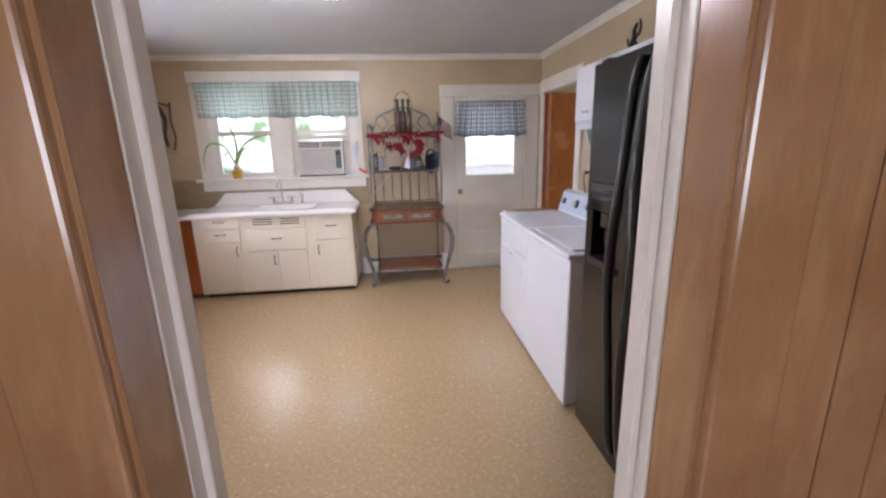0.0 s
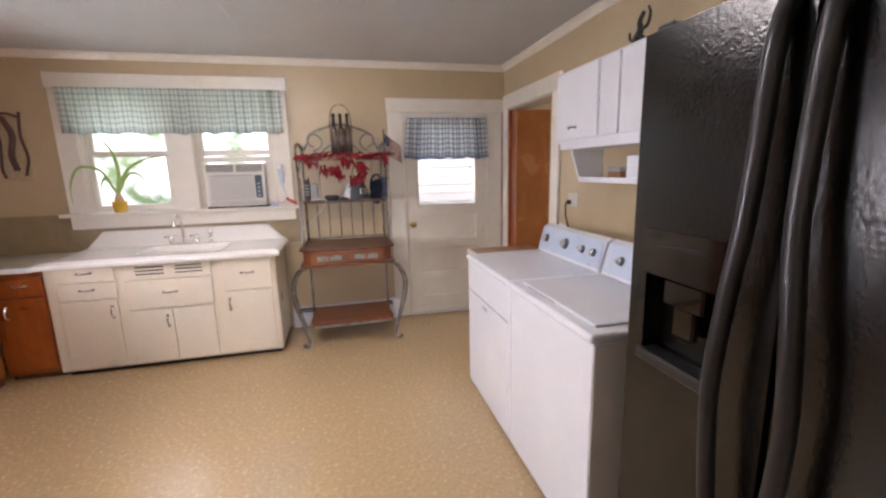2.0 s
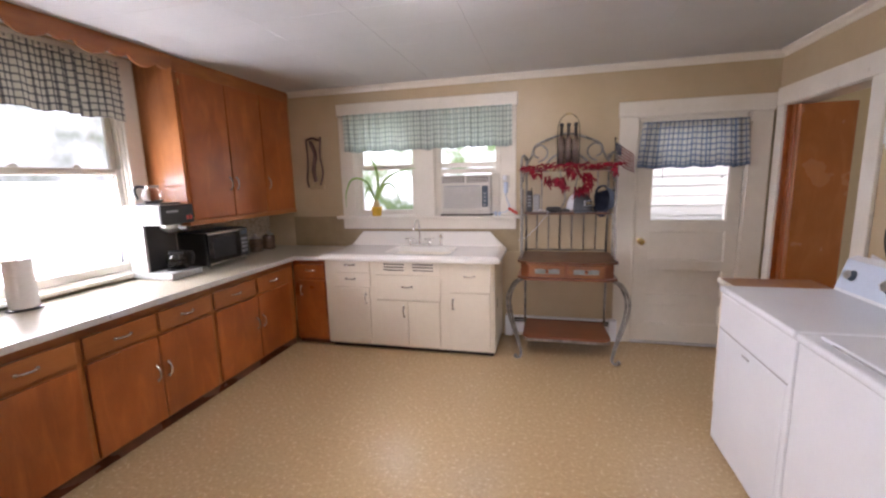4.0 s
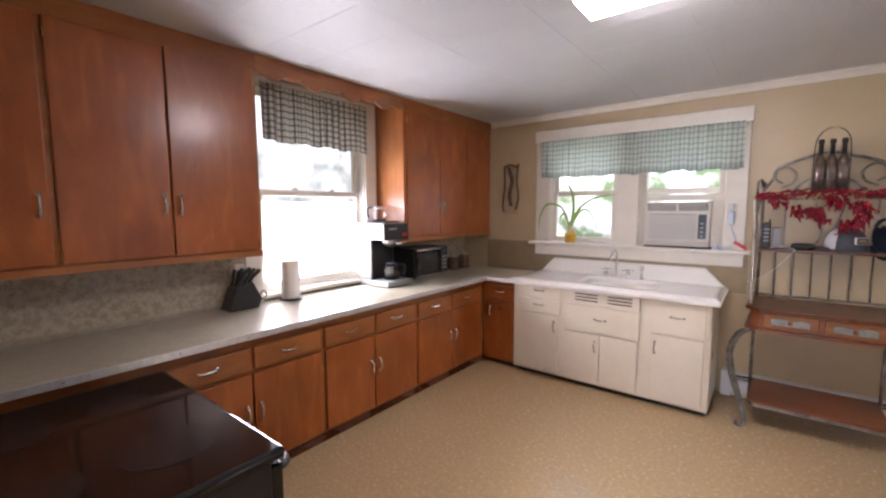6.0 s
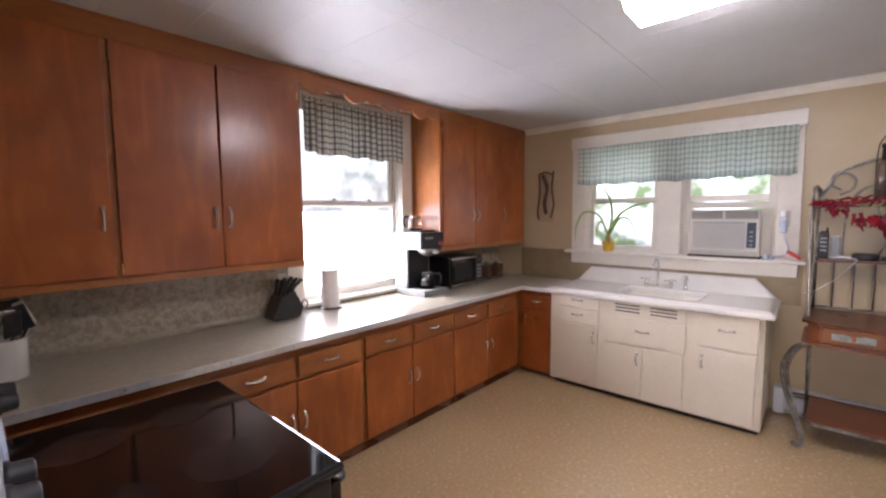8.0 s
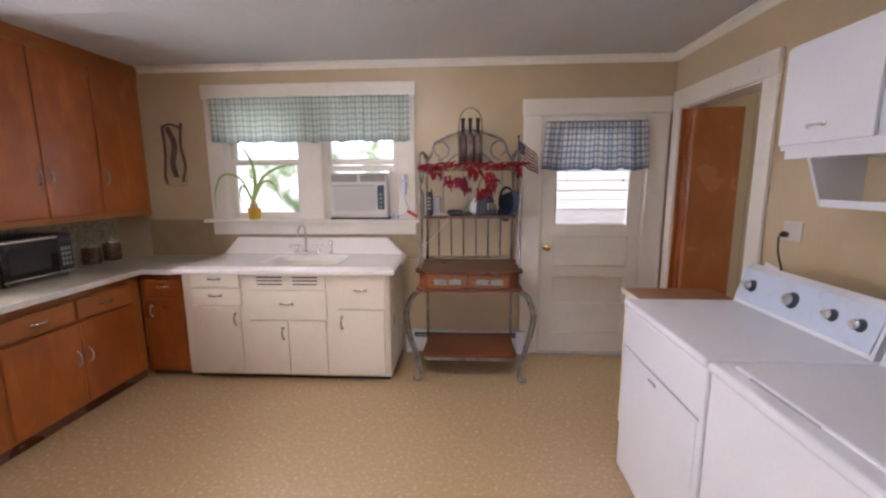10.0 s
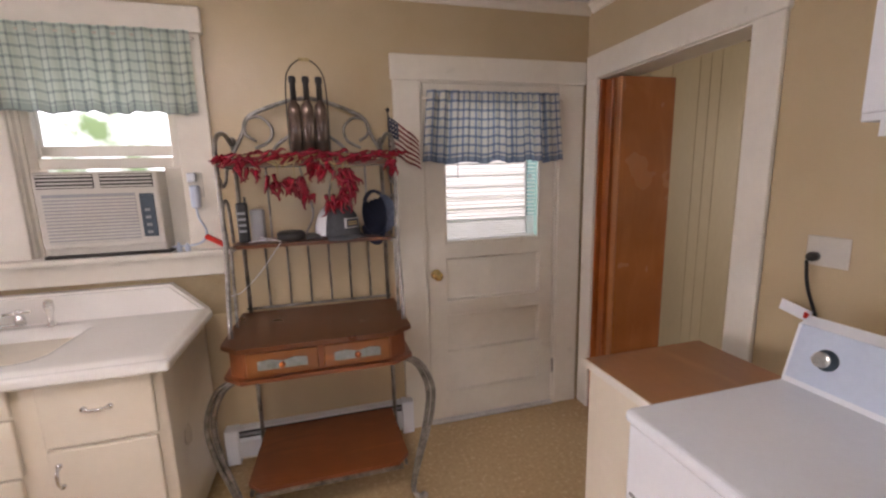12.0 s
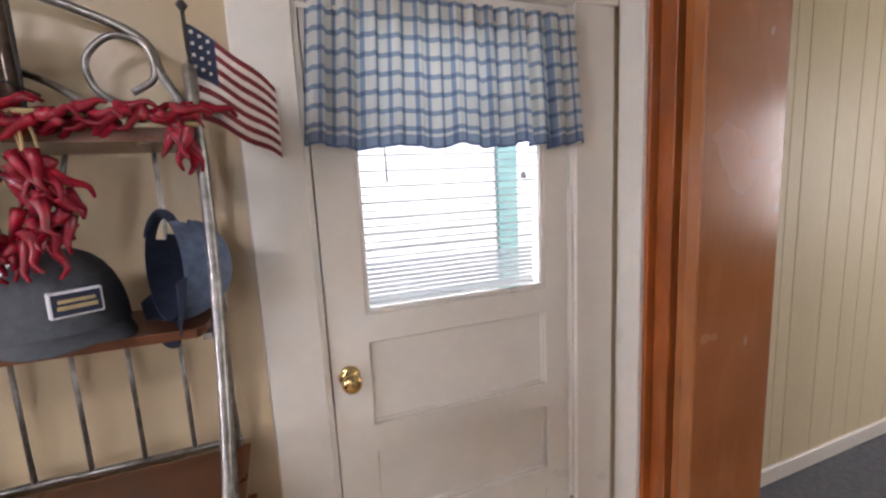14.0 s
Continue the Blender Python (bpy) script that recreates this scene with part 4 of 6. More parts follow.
part("lid", B(0.985, 2.06, 0.938, 1.44, 2.69, 0.950, 0.008, 2), M_WHITE, wash)
# Grey strip on the lid edge paints the shade of a finger slot.
part("lid_gap", B(0.981, 2.36, 0.9382, 0.986, 2.61, 0.9455), M_GREY, wash.children[-1], "grey strip for the shade of the finger slot")
cab = thing("utility_cabinet", (1.4, 3.7, 0), "low cream cabinet with a worn brown wooden top", "cabinet")
part("body", boxes((1.075, 3.512, 0.06, 1.548, 3.845, 0.878), (1.10, 3.53, 0, 1.53, 3.83, 0.06), bev=0.003), M_CREAM, cab)
part("top", B(1.06, 3.505, 0.878, 1.562, 3.858, 0.90, 0.003), M_BOARD, cab, "worn brown wooden top")
part("trim_strip", B(1.054, 3.503, 0.874, 1.062, 3.86, 0.902, 0.001), M_TRIM, cab)

# white wall cupboards with an open shelf below
wc = thing("laundry_wall_cabinet", (1.69, 2.9, 1.66), "white painted wall cupboard with an open shelf below", "cabinet")
CX = 1.576
part("body", B(CX, 1.90, 1.655, XE - 0.001, 3.45, 2.10, 0.003), M_WHITE, wc)
for a, b, h in ((2.985, 3.44, 3.235), (2.80, 2.965, None), (2.32, 2.785, 2.42), (1.92, 2.30, None)):
    d = part("cupboard_door", B(CX - 0.018, a, 1.675, CX - 0.002, b, 2.085, 0.003), M_WHITE, wc)
    if h:
        bow_pull(d, (CX - 0.018, h, 1.745), (0, 1, 0), (-1, 0, 0), 0.075)
part("shelf_frame", boxes((CX - 0.012, 1.90, 1.615, XE - 0.001, 3.40, 1.655), (CX + 0.075, 1.9, 1.415, XE - 0.001, 3.26, 1.433)), M_WHITE, wc)
for y in (3.372, 1.902):
    part("side_panel", prism([(CX - 0.01, 1.655), (XE - 0.001, 1.655), (XE - 0.001, 1.415), (CX + 0.07, 1.415)], "y", y - (0.10 if y > 3 else 0), y + 0.018 - (0.10 if y > 3 else 0)), M_WHITE, wc)
part("shelf_lip", B(CX + 0.062, 1.9, 1.410, CX + 0.076, 3.272, 1.442, 0.002), M_WHITE, wc)

# refrigerator
FY0, FY1, FZ = 0.935, 1.84, 1.845
fr = thing("refrigerator", (1.3, 1.4, 0), "black textured side-by-side refrigerator with ice dispenser", "refrigerator")
part("body", B(1.02, FY0 + 0.005, 0.03, 1.76, FY1 - 0.005, FZ - 0.02, 0.008, 2), M_BLACK, fr)
part("kick_grille", B(1.005, FY0 + 0.02, 0.0, 1.04, FY1 - 0.02, 0.075, 0.004), M_BLACKP, fr)
SPL = 1.41
DY0, DY1, DZ0, DZ1 = 1.545, 1.78, 0.995, 1.215
FX = 0.948


def holed_door(x0, x1, ys, zs, deep):
    """One slab with a recess in the middle cell of a three by three grid."""
    bm = bmesh.new()
    f = [[bm.verts.new((x0, y, z)) for z in zs] for y in ys]
    k = [[bm.verts.new((x1, y, z)) for z in zs] for y in ys]
    for i in range(3):
        for j in range(3):
            if (i, j) != (1, 1):
                bm.faces.new((f[i][j], f[i][j + 1], f[i + 1][j + 1], f[i + 1][j]))
            bm.faces.new((k[i][j], k[i + 1][j], k[i + 1][j + 1], k[i][j + 1]))
    rim = [f[1][1], f[2][1], f[2][2], f[1][2]]
    low = [bm.verts.new((deep, v.co.y, v.co.z)) for v in rim]
    for a in range(4):
        bm.faces.new((rim[a], rim[(a + 1) % 4], low[(a + 1) % 4], low[a]))
    bm.faces.new(low)
    for i in range(3):
        bm.faces.new((f[i][0], f[i + 1][0], k[i + 1][0], k[i][0]))
        bm.faces.new((f[i][3], k[i][3], k[i + 1][3], f[i + 1][3]))
        bm.faces.new((f[0][i], k[0][i], k[0][i + 1], f[0][i + 1]))
        bm.faces.new((f[3][i], f[3][i + 1], k[3][i + 1], k[3][i]))
    bmesh.ops.recalc_face_normals(bm, faces=bm.faces)
    return bm


fz = part("freezer_door", holed_door(FX, 1.018, (SPL + 0.004, DY0, DY1, FY1), (0.08, DZ0, DZ1, FZ), 1.008), M_BLACK, fr)
fd = part("fridge_door", B(FX, FY0, 0.08, 1.018, SPL - 0.004, FZ, 0.012, 3), M_BLACK, fr)
part("dispenser_panel", B(FX - 0.006, DY0 - 0.012, DZ1, FX + 0.004, DY1 + 0.012, DZ1 + 0.13, 0.004), M_BLACKG, fz, "glossy dispenser control panel")
# Bar painted in for a faint highlight on the panel, kept near black.
part("panel_highlight", B(FX - 0.008, DY0 + 0.04, DZ1 + 0.085, FX - 0.005, DY1 - 0.05, DZ1 + 0.092, 0.001), M_BLACKP, fz, "dark bar standing in for a faint panel highlight")
part("drip_tray", B(FX - 0.012, DY0 - 0.012, DZ0 - 0.03, FX + 0.05, DY1 + 0.012, DZ0 + 0.002, 0.004), M_BLACKP, fz)
part("paddle", boxes((FX + 0.02, 1.628, 1.06, FX + 0.045, 1.698, 1.15), (FX + 0.012, 1.598, 1.14, FX + 0.055, 1.728, 1.213), bev=0.006), M_BLACKG, fz, "glossy black paddle")
for y, s in ((SPL + 0.045, 1), (SPL - 0.045, -1)):
    pts = curve([(0.945, y, 1.81), (0.918, y, 1.72), (0.897, y + s * 0.002, 1.42), (0.890, y + s * 0.022, 1.22), (0.888, y + s * 0.036, 1.02), (0.890, y + s * 0.022, 0.80), (0.897, y + s * 0.002, 0.60), (0.918, y, 0.28), (0.945, y, 0.16)], 36)
    part("handle", tube(pts, 0.019, 10), M_BLACKP, fz if s > 0 else fd, "curved black handle", True)
for y in (FY0 + 0.04, FY1 - 0.04):
    part("hinge_cover", B(0.97, y - 0.03, FZ, 1.08, y + 0.03, FZ + 0.022, 0.006), M_BLACKP, fr)

# range
SX_0, SX_1, SYF, SZ = -2.05, -1.15, 1.47, 0.905
rg = thing("range", (-1.53, 1.14, 0), "freestanding electric range, black glass top, white console", "stove")
part("body", B(SX_0 + 0.01, YS + 0.05, 0.03, SX_1 - 0.01, SYF - 0.04, SZ - 0.03, 0.006), M_BLACKP, rg)
part("cooktop", B(SX_0, YS + 0.06, SZ - 0.032, SX_1, SYF, SZ, 0.014, 3), M_BLACKG, rg, "black ceramic glass cooktop")
ck = rg.children[-1]
for x, y, r in ((-1.41, 1.27, 0.115), (-1.81, 1.26, 0.085), (-1.41, 1.01, 0.085), (-1.81, 1.0, 0.105)):
    part("burner", lathe([(r, 0), (r, 0.0006)], x, y, SZ + 0.0002, 40), M_RING, ck, "printed grey burner ring")
part("oven_door", B(SX_0 + 0.015, SYF - 0.045, 0.23, SX_1 - 0.015, SYF - 0.004, SZ - 0.05, 0.008, 2), M_BLACKG, rg)
part("oven_handle", tube(curve([(SX_0 + 0.08, SYF - 0.01, 0.80), (SX_0 + 0.09, SYF + 0.045, 0.805), (SX_0 + 0.2, SYF + 0.055, 0.805), (SX_1 - 0.2, SYF + 0.055, 0.805), (SX_1 - 0.09, SYF + 0.045, 0.805), (SX_1 - 0.08, SYF - 0.01, 0.80)], 24), 0.013, 8), M_BLACKP, rg.children[-1], smooth=True)
part("drawer", B(SX_0 + 0.015, SYF - 0.045, 0.06, SX_1 - 0.015, SYF - 0.008, 0.215, 0.006), M_BLACKP, rg)
part("console", prism([(YS + 0.005, SZ - 0.03), (YS + 0.085, SZ - 0.03), (YS + 0.085, SZ + 0.01), (YS + 0.055, SZ + 0.31), (YS + 0.005, SZ + 0.315)], "x", SX_0 + 0.004, SX_1 - 0.004), M_WHITE, rg, "white enamelled console")
cs = rg.children[-1]
part("control_panel", prism([(YS + 0.078, SZ + 0.08), (YS + 0.061, SZ + 0.25), (YS + 0.066, SZ + 0.25), (YS + 0.083, SZ + 0.08)], "x", -1.75, -1.49), M_PALE, cs, "pale framed clock panel")
for x in (-1.97, -1.86, -1.37, -1.26):
    bm = lathe([(0.034, 0), (0.033, 0.008), (0.027, 0.012), (0.024, 0.042), (0.015, 0.046)], x, YS + 0.070, SZ + 0.17, 16, axis="y")
    bmesh.ops.rotate(bm, verts=bm.verts, cent=(x, YS + 0.070, SZ + 0.17), matrix=Matrix.Rotation(math.pi, 3, "Z"))
    part("knob", bm, M_BLACKP, cs, "black knob", True)
for x in (SX_0 + 0.05, SX_1 - 0.05):
    for y in (0.92, 1.38):
        part("foot", lathe([(0.018, 0), (0.016, 0.03)], x, y, 0, 10), M_BLACKP, rg)

# ceiling lamp
lamp = thing("ceiling_light", (-0.55, 2.84, 2.5), "lit white wraparound fluorescent ceiling light", "ceiling light")
LX0, LX1, LY0, LY1 = -0.86, -0.24, 2.65, 2.955
part("backplate", B(LX0, LY0 + 0.01, 2.484, LX1, LY1 - 0.01, 2.5115, 0.003), M_WHITE, lamp)
bm = prism([(LY0, 2.490), (LY0 + 0.02, 2.442), (LY0 + 0.05, 2.424), (LY1 - 0.05, 2.424), (LY1 - 0.02, 2.442), (LY1, 2.490)], "x", LX0 + 0.012, LX1 - 0.012)
part("diffuser", bm, M_TUBE, lamp, "glowing ribbed diffuser")
for x in (LX0, LX1 - 0.012):
    part("end_cap", prism([(LY0 - 0.004, 2.494), (LY0 + 0.016, 2.440), (LY0 + 0.048, 2.420), (LY1 - 0.048, 2.420), (LY1 - 0.016, 2.440), (LY1 + 0.004, 2.494)], "x", x, x + 0.012), M_ACW, lamp, "off-white end cap")

# ---- curtains ----


def valance(name, loc, label, mat, place, a0, a1, z0, z1, waves, depth, rod):
    c = thing(name, loc, label, "curtain")
    ob = part("cloth", cloth(a0, a1, z0, z1, place, waves, depth), mat, c, smooth=True)
    part("rod", tube(rod, 0.006, 8), M_TRIM, c, "thin white curtain rod", True)
    return c


valance("north_valance", (-1.2, 4.97, 2.2), "pale green checked cotton valance over the sink window", M_CURT_N, lambda x, z, d: (x, 4.954 + d, z), -2.055, -0.335, 1.865, 2.235, 23, 0.019, [(-2.08, 4.965, 2.205), (-0.32, 4.965, 2.205)])
valance("door_valance", (1.19, 4.97, 1.97), "blue and white checked cotton valance on the door", M_CURT_D, lambda x, z, d: (x + (x - 1.193) * 0.22 * (1.95 - z), 4.962 + d * 0.8, z), 0.785, 1.600, 1.615, 2.005, 14, 0.03, [(0.765, 4.976, 1.965), (1.62, 4.976, 1.965)])
valance("west_valance", (-3.0, 2.93, 2.4), "grey and cream checked cotton valance over the counter", M_CURT_W, lambda y, z, d: (-2.995 + d, y, z), 2.44, 3.425, 2.045, 2.445, 12, 0.024, [(-3.0, 2.42, 2.42), (-3.0, 3.44, 2.42)])

# blind behind the door glass
bl = thing("door_blind", (1.19, 5.09, 1.1), "white slatted blind outside the door glass", "blind")
for k in range(30):
    z = 1.10 + k * 0.024 if k > 7 else 1.165 + k * 0.015
    if z < 1.95:
        rise = 0.0025 if k > 7 else 0.006
        part("slat", prism([(5.078, z), (5.096, z + rise), (5.096, z + rise + 0.0011), (5.078, z + 0.0011)], "x", 0.89, 1.50), M_BLIND, bl)
part("bottom_rail", B(0.888, 5.076, 1.145, 1.502, 5.098, 1.16, 0.003), M_BLIND, bl)
part("cord", tube([(0.985, 5.07, 1.92), (0.988, 5.068, 1.52)], 0.003, 6), M_GREY, bl, "grey wand")
part("tassel", lathe([(0.003, 0.02), (0.012, 0), (0.010, -0.004)], 1.46, 5.068, 1.52, 8), M_GREY, bl, "grey cord tassel")

# window air conditioner
ac = thing("air_conditioner", (-0.78, 5.0, 1.225), "off-white window air conditioner in the lowered sash", "air conditioner")
AX0, AX1, AY, AZ0, AZ1 = -1.025, -0.535, 4.925, 1.222, 1.605
part("housing", B(AX0 + 0.006, AY + 0.03, AZ0, AX1 - 0.006, 5.42, AZ1, 0.006), M_ACW, ac)
fc = part("face", B(AX0, AY, AZ0 + 0.035, AX1, AY + 0.034, AZ1, 0.012, 3), M_ACW, ac)
for x0, x1 in ((AX0 + 0.018, -0.79), (-0.765, AX1 - 0.02)):
    # Dark plate behind the vanes paints the shaded inside of the outlet.
    v = part("outlet", B(x0, AY - 0.002, AZ1 - 0.075, x1, AY + 0.006, AZ1 - 0.012), M_DARKGAP, fc, "air outlet backed in dark for its shaded inside")
    for k in range(4):
        part("vane", B(x0 + 0.004, AY - 0.006, AZ1 - 0.071 + k * 0.016, x1 - 0.004, AY - 0.001, AZ1 - 0.064 + k * 0.016), M_ACW, v)
part("intake", B(AX0 + 0.03, AY - 0.001, AZ0 + 0.06, AX1 - 0.10, AY + 0.004, AZ1 - 0.10), M_GREY, fc)
gr = fc.children[-1]
for k in range(14):
    part("louvre", B(AX0 + 0.03, AY - 0.006, AZ0 + 0.062 + k * 0.0152, AX1 - 0.10, AY - 0.001, AZ0 + 0.071 + k * 0.0152, 0.002), M_ACW, gr)
part("control_panel", B(AX1 - 0.085, AY - 0.004, AZ0 + 0.075, AX1 - 0.025, AY + 0.004, AZ1 - 0.105, 0.003), M_SLATE, fc, "dark control panel")
for k in range(4):
    part("button", B(AX1 - 0.068, AY - 0.007, AZ0 + 0.09 + k * 0.035, AX1 - 0.045, AY - 0.003, AZ0 + 0.104 + k * 0.035, 0.002), M_GREY, fc.children[-1] if fc.children[-1].name.startswith("control_panel") else fc)
part("bottom_tray", B(AX0 - 0.01, AY + 0.012, 1.2105, AX1 + 0.01, 5.1, AZ0 + 0.004, 0.003), M_DARKGAP, ac, "thin dark strip under the unit")
for a, b in ((-1.099, AX0 + 0.004), (AX1 - 0.004, -0.455)):
    part("side_filler", B(a, 5.05, 1.215, b, 5.062, 1.62), M_TRIM, ac, "white pleated filler")

# plant on the sill
pl = thing("potted_plant", (-1.728, 4.975, 1.21), "spindly amaryllis in a yellow glazed pot", "plant")
part("pot", lathe([(0.042, 0), (0.046, 0.004), (0.055, 0.075), (0.058, 0.08), (0.058, 0.098), (0.052, 0.098), (0.048, 0.085), (0.01, 0.083)], -1.728, 4.972, 1.2105, 20), M_YELLOW, pl, smooth=True)
part("bulb", lathe([(0.02, 0), (0.036, 0.02), (0.034, 0.045), (0.02, 0.075), (0.012, 0.10)], -1.728, 4.972, 1.29, 14), M_ROPE, pl, "brown papery bulb", True)


def strap(pts, w0):
    bm = bmesh.new()
    ps = curve(pts, 20)
    rows = []
    for i, p in enumerate(ps):
        w = w0 * (1 - (i / 20) ** 3) * 0.36 + 0.0015
        d = (ps[min(i + 1, 20)] - ps[max(i - 1, 0)]).normalized()
        s = d.cross(Vector((0, 1, 0.15))).normalized()
        t = d.cross(s) * 0.004
        rows.append([bm.verts.new(p - s * w), bm.verts.new(p + t), bm.verts.new(p + s * w)])
    for a, b in zip(rows, rows[1:]):
        bm.faces.new((a[0], a[1], b[1], b[0]))
        bm.faces.new((a[1], a[2], b[2], b[1]))
    return bm


Bx, By, Bz = -1.728, 4.965, 1.36
for pts, w in (([(0, 0, 0), (0.03, 0, 0.18), (0.01, -0.01, 0.36), (-0.09, -0.03, 0.53)], 0.042), ([(0, 0, 0), (0.09, -0.01, 0.19), (0.24, -0.02, 0.29), (0.45, -0.03, 0.325)], 0.033),
               ([(0, 0, 0), (0.11, -0.02, 0.17), (0.21, -0.03, 0.15), (0.28, -0.03, -0.02)], 0.028), ([(0, 0, 0), (-0.09, -0.01, 0.20), (-0.24, -0.02, 0.235), (-0.32, -0.02, 0.10), (-0.33, -0.02, -0.06)], 0.026),
               ([(0, 0, 0), (-0.05, -0.02, 0.13), (-0.08, -0.04, 0.12), (-0.10, -0.05, 0.02)], 0.03)):
    ob = part("leaf", strap([(Bx + a, By + b, Bz + c) for a, b, c in pts], w), M_LEAF, pl, smooth=True)

# wall hanging in the corner
art = thing("wall_art", (-2.41, 5.0, 1.77), "abstract dark curved metal and cloth wall hanging", "wall art")
part("mount", B(-2.505, 4.992, 1.50, -2.325, 5.0095, 2.03, 0.004), surf("oatmeal_cloth", (0.42, 0.33, 0.20), (0.52, 0.42, 0.28), 30, 0.9, bump=0.4, bscale=200), art, "oatmeal coloured backing")
for pts, r in (([(-2.50, 4.985, 2.02), (-2.49, 4.98, 1.80), (-2.515, 4.985, 1.60), (-2.50, 4.985, 1.52)], 0.011), ([(-2.33, 4.985, 2.04), (-2.345, 4.98, 1.85), (-2.325, 4.985, 1.68), (-2.36, 4.985, 1.54)], 0.011),
               ([(-2.45, 4.982, 2.0), (-2.40, 4.978, 1.86), (-2.43, 4.98, 1.70), (-2.41, 4.982, 1.58)], 0.022), ([(-2.50, 4.982, 2.01), (-2.42, 4.978, 2.03), (-2.34, 4.982, 2.0)], 0.010)):
    part("curved_strip", tube(curve(pts, 18), r, 8), surf("dark_maroon_lacquer", (0.06, 0.025, 0.022), (0.13, 0.06, 0.05), 12, 0.35), art, "dark maroon curved strip", True)

# ---- on the counter ----
Z = CT + 0.002
cm = thing("coffee_maker", (-2.84, 3.47, Z), "commercial stainless steel pour-over coffee maker", "coffee maker")
part("base", B(-3.02, 3.32, Z, -2.65, 3.60, Z + 0.05, 0.008, 2), M_MACHINE, cm)
part("tower", B(-3.02, 3.32, Z + 0.05, -2.86, 3.60, Z + 0.40, 0.005), M_MACHINE, cm)
hd = part("head", B(-3.02, 3.315, Z + 0.40, -2.69, 3.605, Z + 0.545, 0.01, 2), M_MACHINE, cm)
part("black_front", B(-2.695, 3.318, Z + 0.402, -2.675, 3.602, Z + 0.543, 0.008, 2), M_BLACKP, hd, "black plastic front")
part("name_bar", B(-2.676, 3.36, Z + 0.49, -2.6735, 3.46, Z + 0.505), M_GREY, hd, "pale grey lettering bar")
part("switch", boxes((-2.676, 3.53, Z + 0.43, -2.671, 3.55, Z + 0.46), (-2.676, 3.56, Z + 0.43, -2.671, 3.58, Z + 0.46), bev=0.002), M_RED, hd, "small red switches")
# Black panel put in for the shade under the brewing head.
part("recess_panel", B(-2.86, 3.335, Z + 0.055, -2.852, 3.585, Z + 0.395, 0.003), M_BLACKP, cm, "panel coloured black for the shade behind the pot")
part("lid", B(-2.99, 3.39, Z + 0.545, -2.75, 3.57, Z + 0.56, 0.006), M_BLACKP, hd, "black lid")
part("brew_funnel", lathe([(0.075, 0.055), (0.078, 0.05), (0.07, 0.02), (0.03, -0.005), (0.012, -0.01)], -2.775, 3.478, Z + 0.345, 20), M_STEEL, cm, smooth=True)
part("funnel_handle", B(-2.70, 3.465, Z + 0.36, -2.62, 3.49, Z + 0.385, 0.006), M_BLACKP, cm)
part("hot_plate", lathe([(0.072, 0), (0.072, 0.01)], -2.76, 3.478, Z + 0.05, 24), M_BLACKP, cm, "black hot plate")


def carafe(name, x, y, z, label, full, turn):
    c = thing(name, (x, y, z), label, "carafe")
    g = part("bowl", lathe([(0.05, 0.001), (0.068, 0.02), (0.074, 0.05), (0.065, 0.09), (0.046, 0.115), (0.048, 0.125), (0.045, 0.125), (0.043, 0.115), (0.062, 0.09), (0.071, 0.05), (0.065, 0.022), (0.046, 0.005)], x, y, z, 22), M_GLASS, c, "clear glass bowl", True)
    g.visible_shadow = False
    if full:
        part("coffee", lathe([(0.045, 0.004), (0.064, 0.02), (0.070, 0.05), (0.068, 0.06)], x, y, z, 22), M_BLACKG, c, "dark coffee", True)
    part("band", lathe([(0.050, 0.108), (0.050, 0.13), (0.046, 0.13)], x, y, z, 22), M_BLACKP if full else M_STEEL, c, smooth=True)
    dx, dy = math.cos(turn), math.sin(turn)
    part("handle", tube(curve([(x + 0.048 * dx, y + 0.048 * dy, z + 0.12), (x + 0.10 * dx, y + 0.10 * dy, z + 0.118), (x + 0.112 * dx, y + 0.112 * dy, z + 0.08), (x + 0.098 * dx, y + 0.098 * dy, z + 0.03)], 14), 0.010, 8), M_BLACKP, c, "black handle", True)
    return c


carafe("glass_carafe", -2.76, 3.478, Z + 0.06, "half-full glass coffee carafe on the hot plate", True, 0.6)
carafe("spare_carafe", -2.90, 3.47, Z + 0.56, "empty glass coffee carafe on top of the machine", False, -2.0)
mw = thing("microwave", (-2.9, 4.0, Z), "small black microwave oven with chrome trim", "microwave")
part("case", B(-3.02, 3.745, Z + 0.015, -2.735, 4.235, Z + 0.295, 0.008, 2), M_BLACKP, mw)
dr = part("door", B(-2.735, 3.75, Z + 0.02, -2.715, 4.12, Z + 0.29, 0.006, 2), M_BLACKG, mw)
part("window_print", B(-2.716, 3.80, Z + 0.07, -2.7135, 4.06, Z + 0.24), M_BLACKP, dr, "dark mesh window")
part("top_trim", B(-2.72, 3.75, Z + 0.272, -2.710, 4.12, Z + 0.288, 0.003), M_CHROME, dr, "chrome trim strip")
part("bottom_trim", B(-2.72, 3.75, Z + 0.024, -2.710, 4.23, Z + 0.036, 0.003), M_CHROME, dr, "chrome trim strip")
cp = part("control_strip", B(-2.735, 4.125, Z + 0.02, -2.717, 4.23, Z + 0.29, 0.005), M_BLACKP, mw)
part("display", B(-2.718, 4.14, Z + 0.235, -2.7155, 4.215, Z + 0.265), M_SLATE, cp, "dark display")
for r in range(4):
    for c in range(3):
        part("button", B(-2.718, 4.14 + c * 0.026, Z + 0.07 + r * 0.036, -2.7155, 4.16 + c * 0.026, Z + 0.095 + r * 0.036, 0.001), M_GREY, cp)
for x in (-3.0, -2.76):
    for y in (3.78, 4.2):
        part("foot", lathe([(0.012, 0), (0.012, 0.016)], x, y, Z, 8), M_BLACKP, mw)
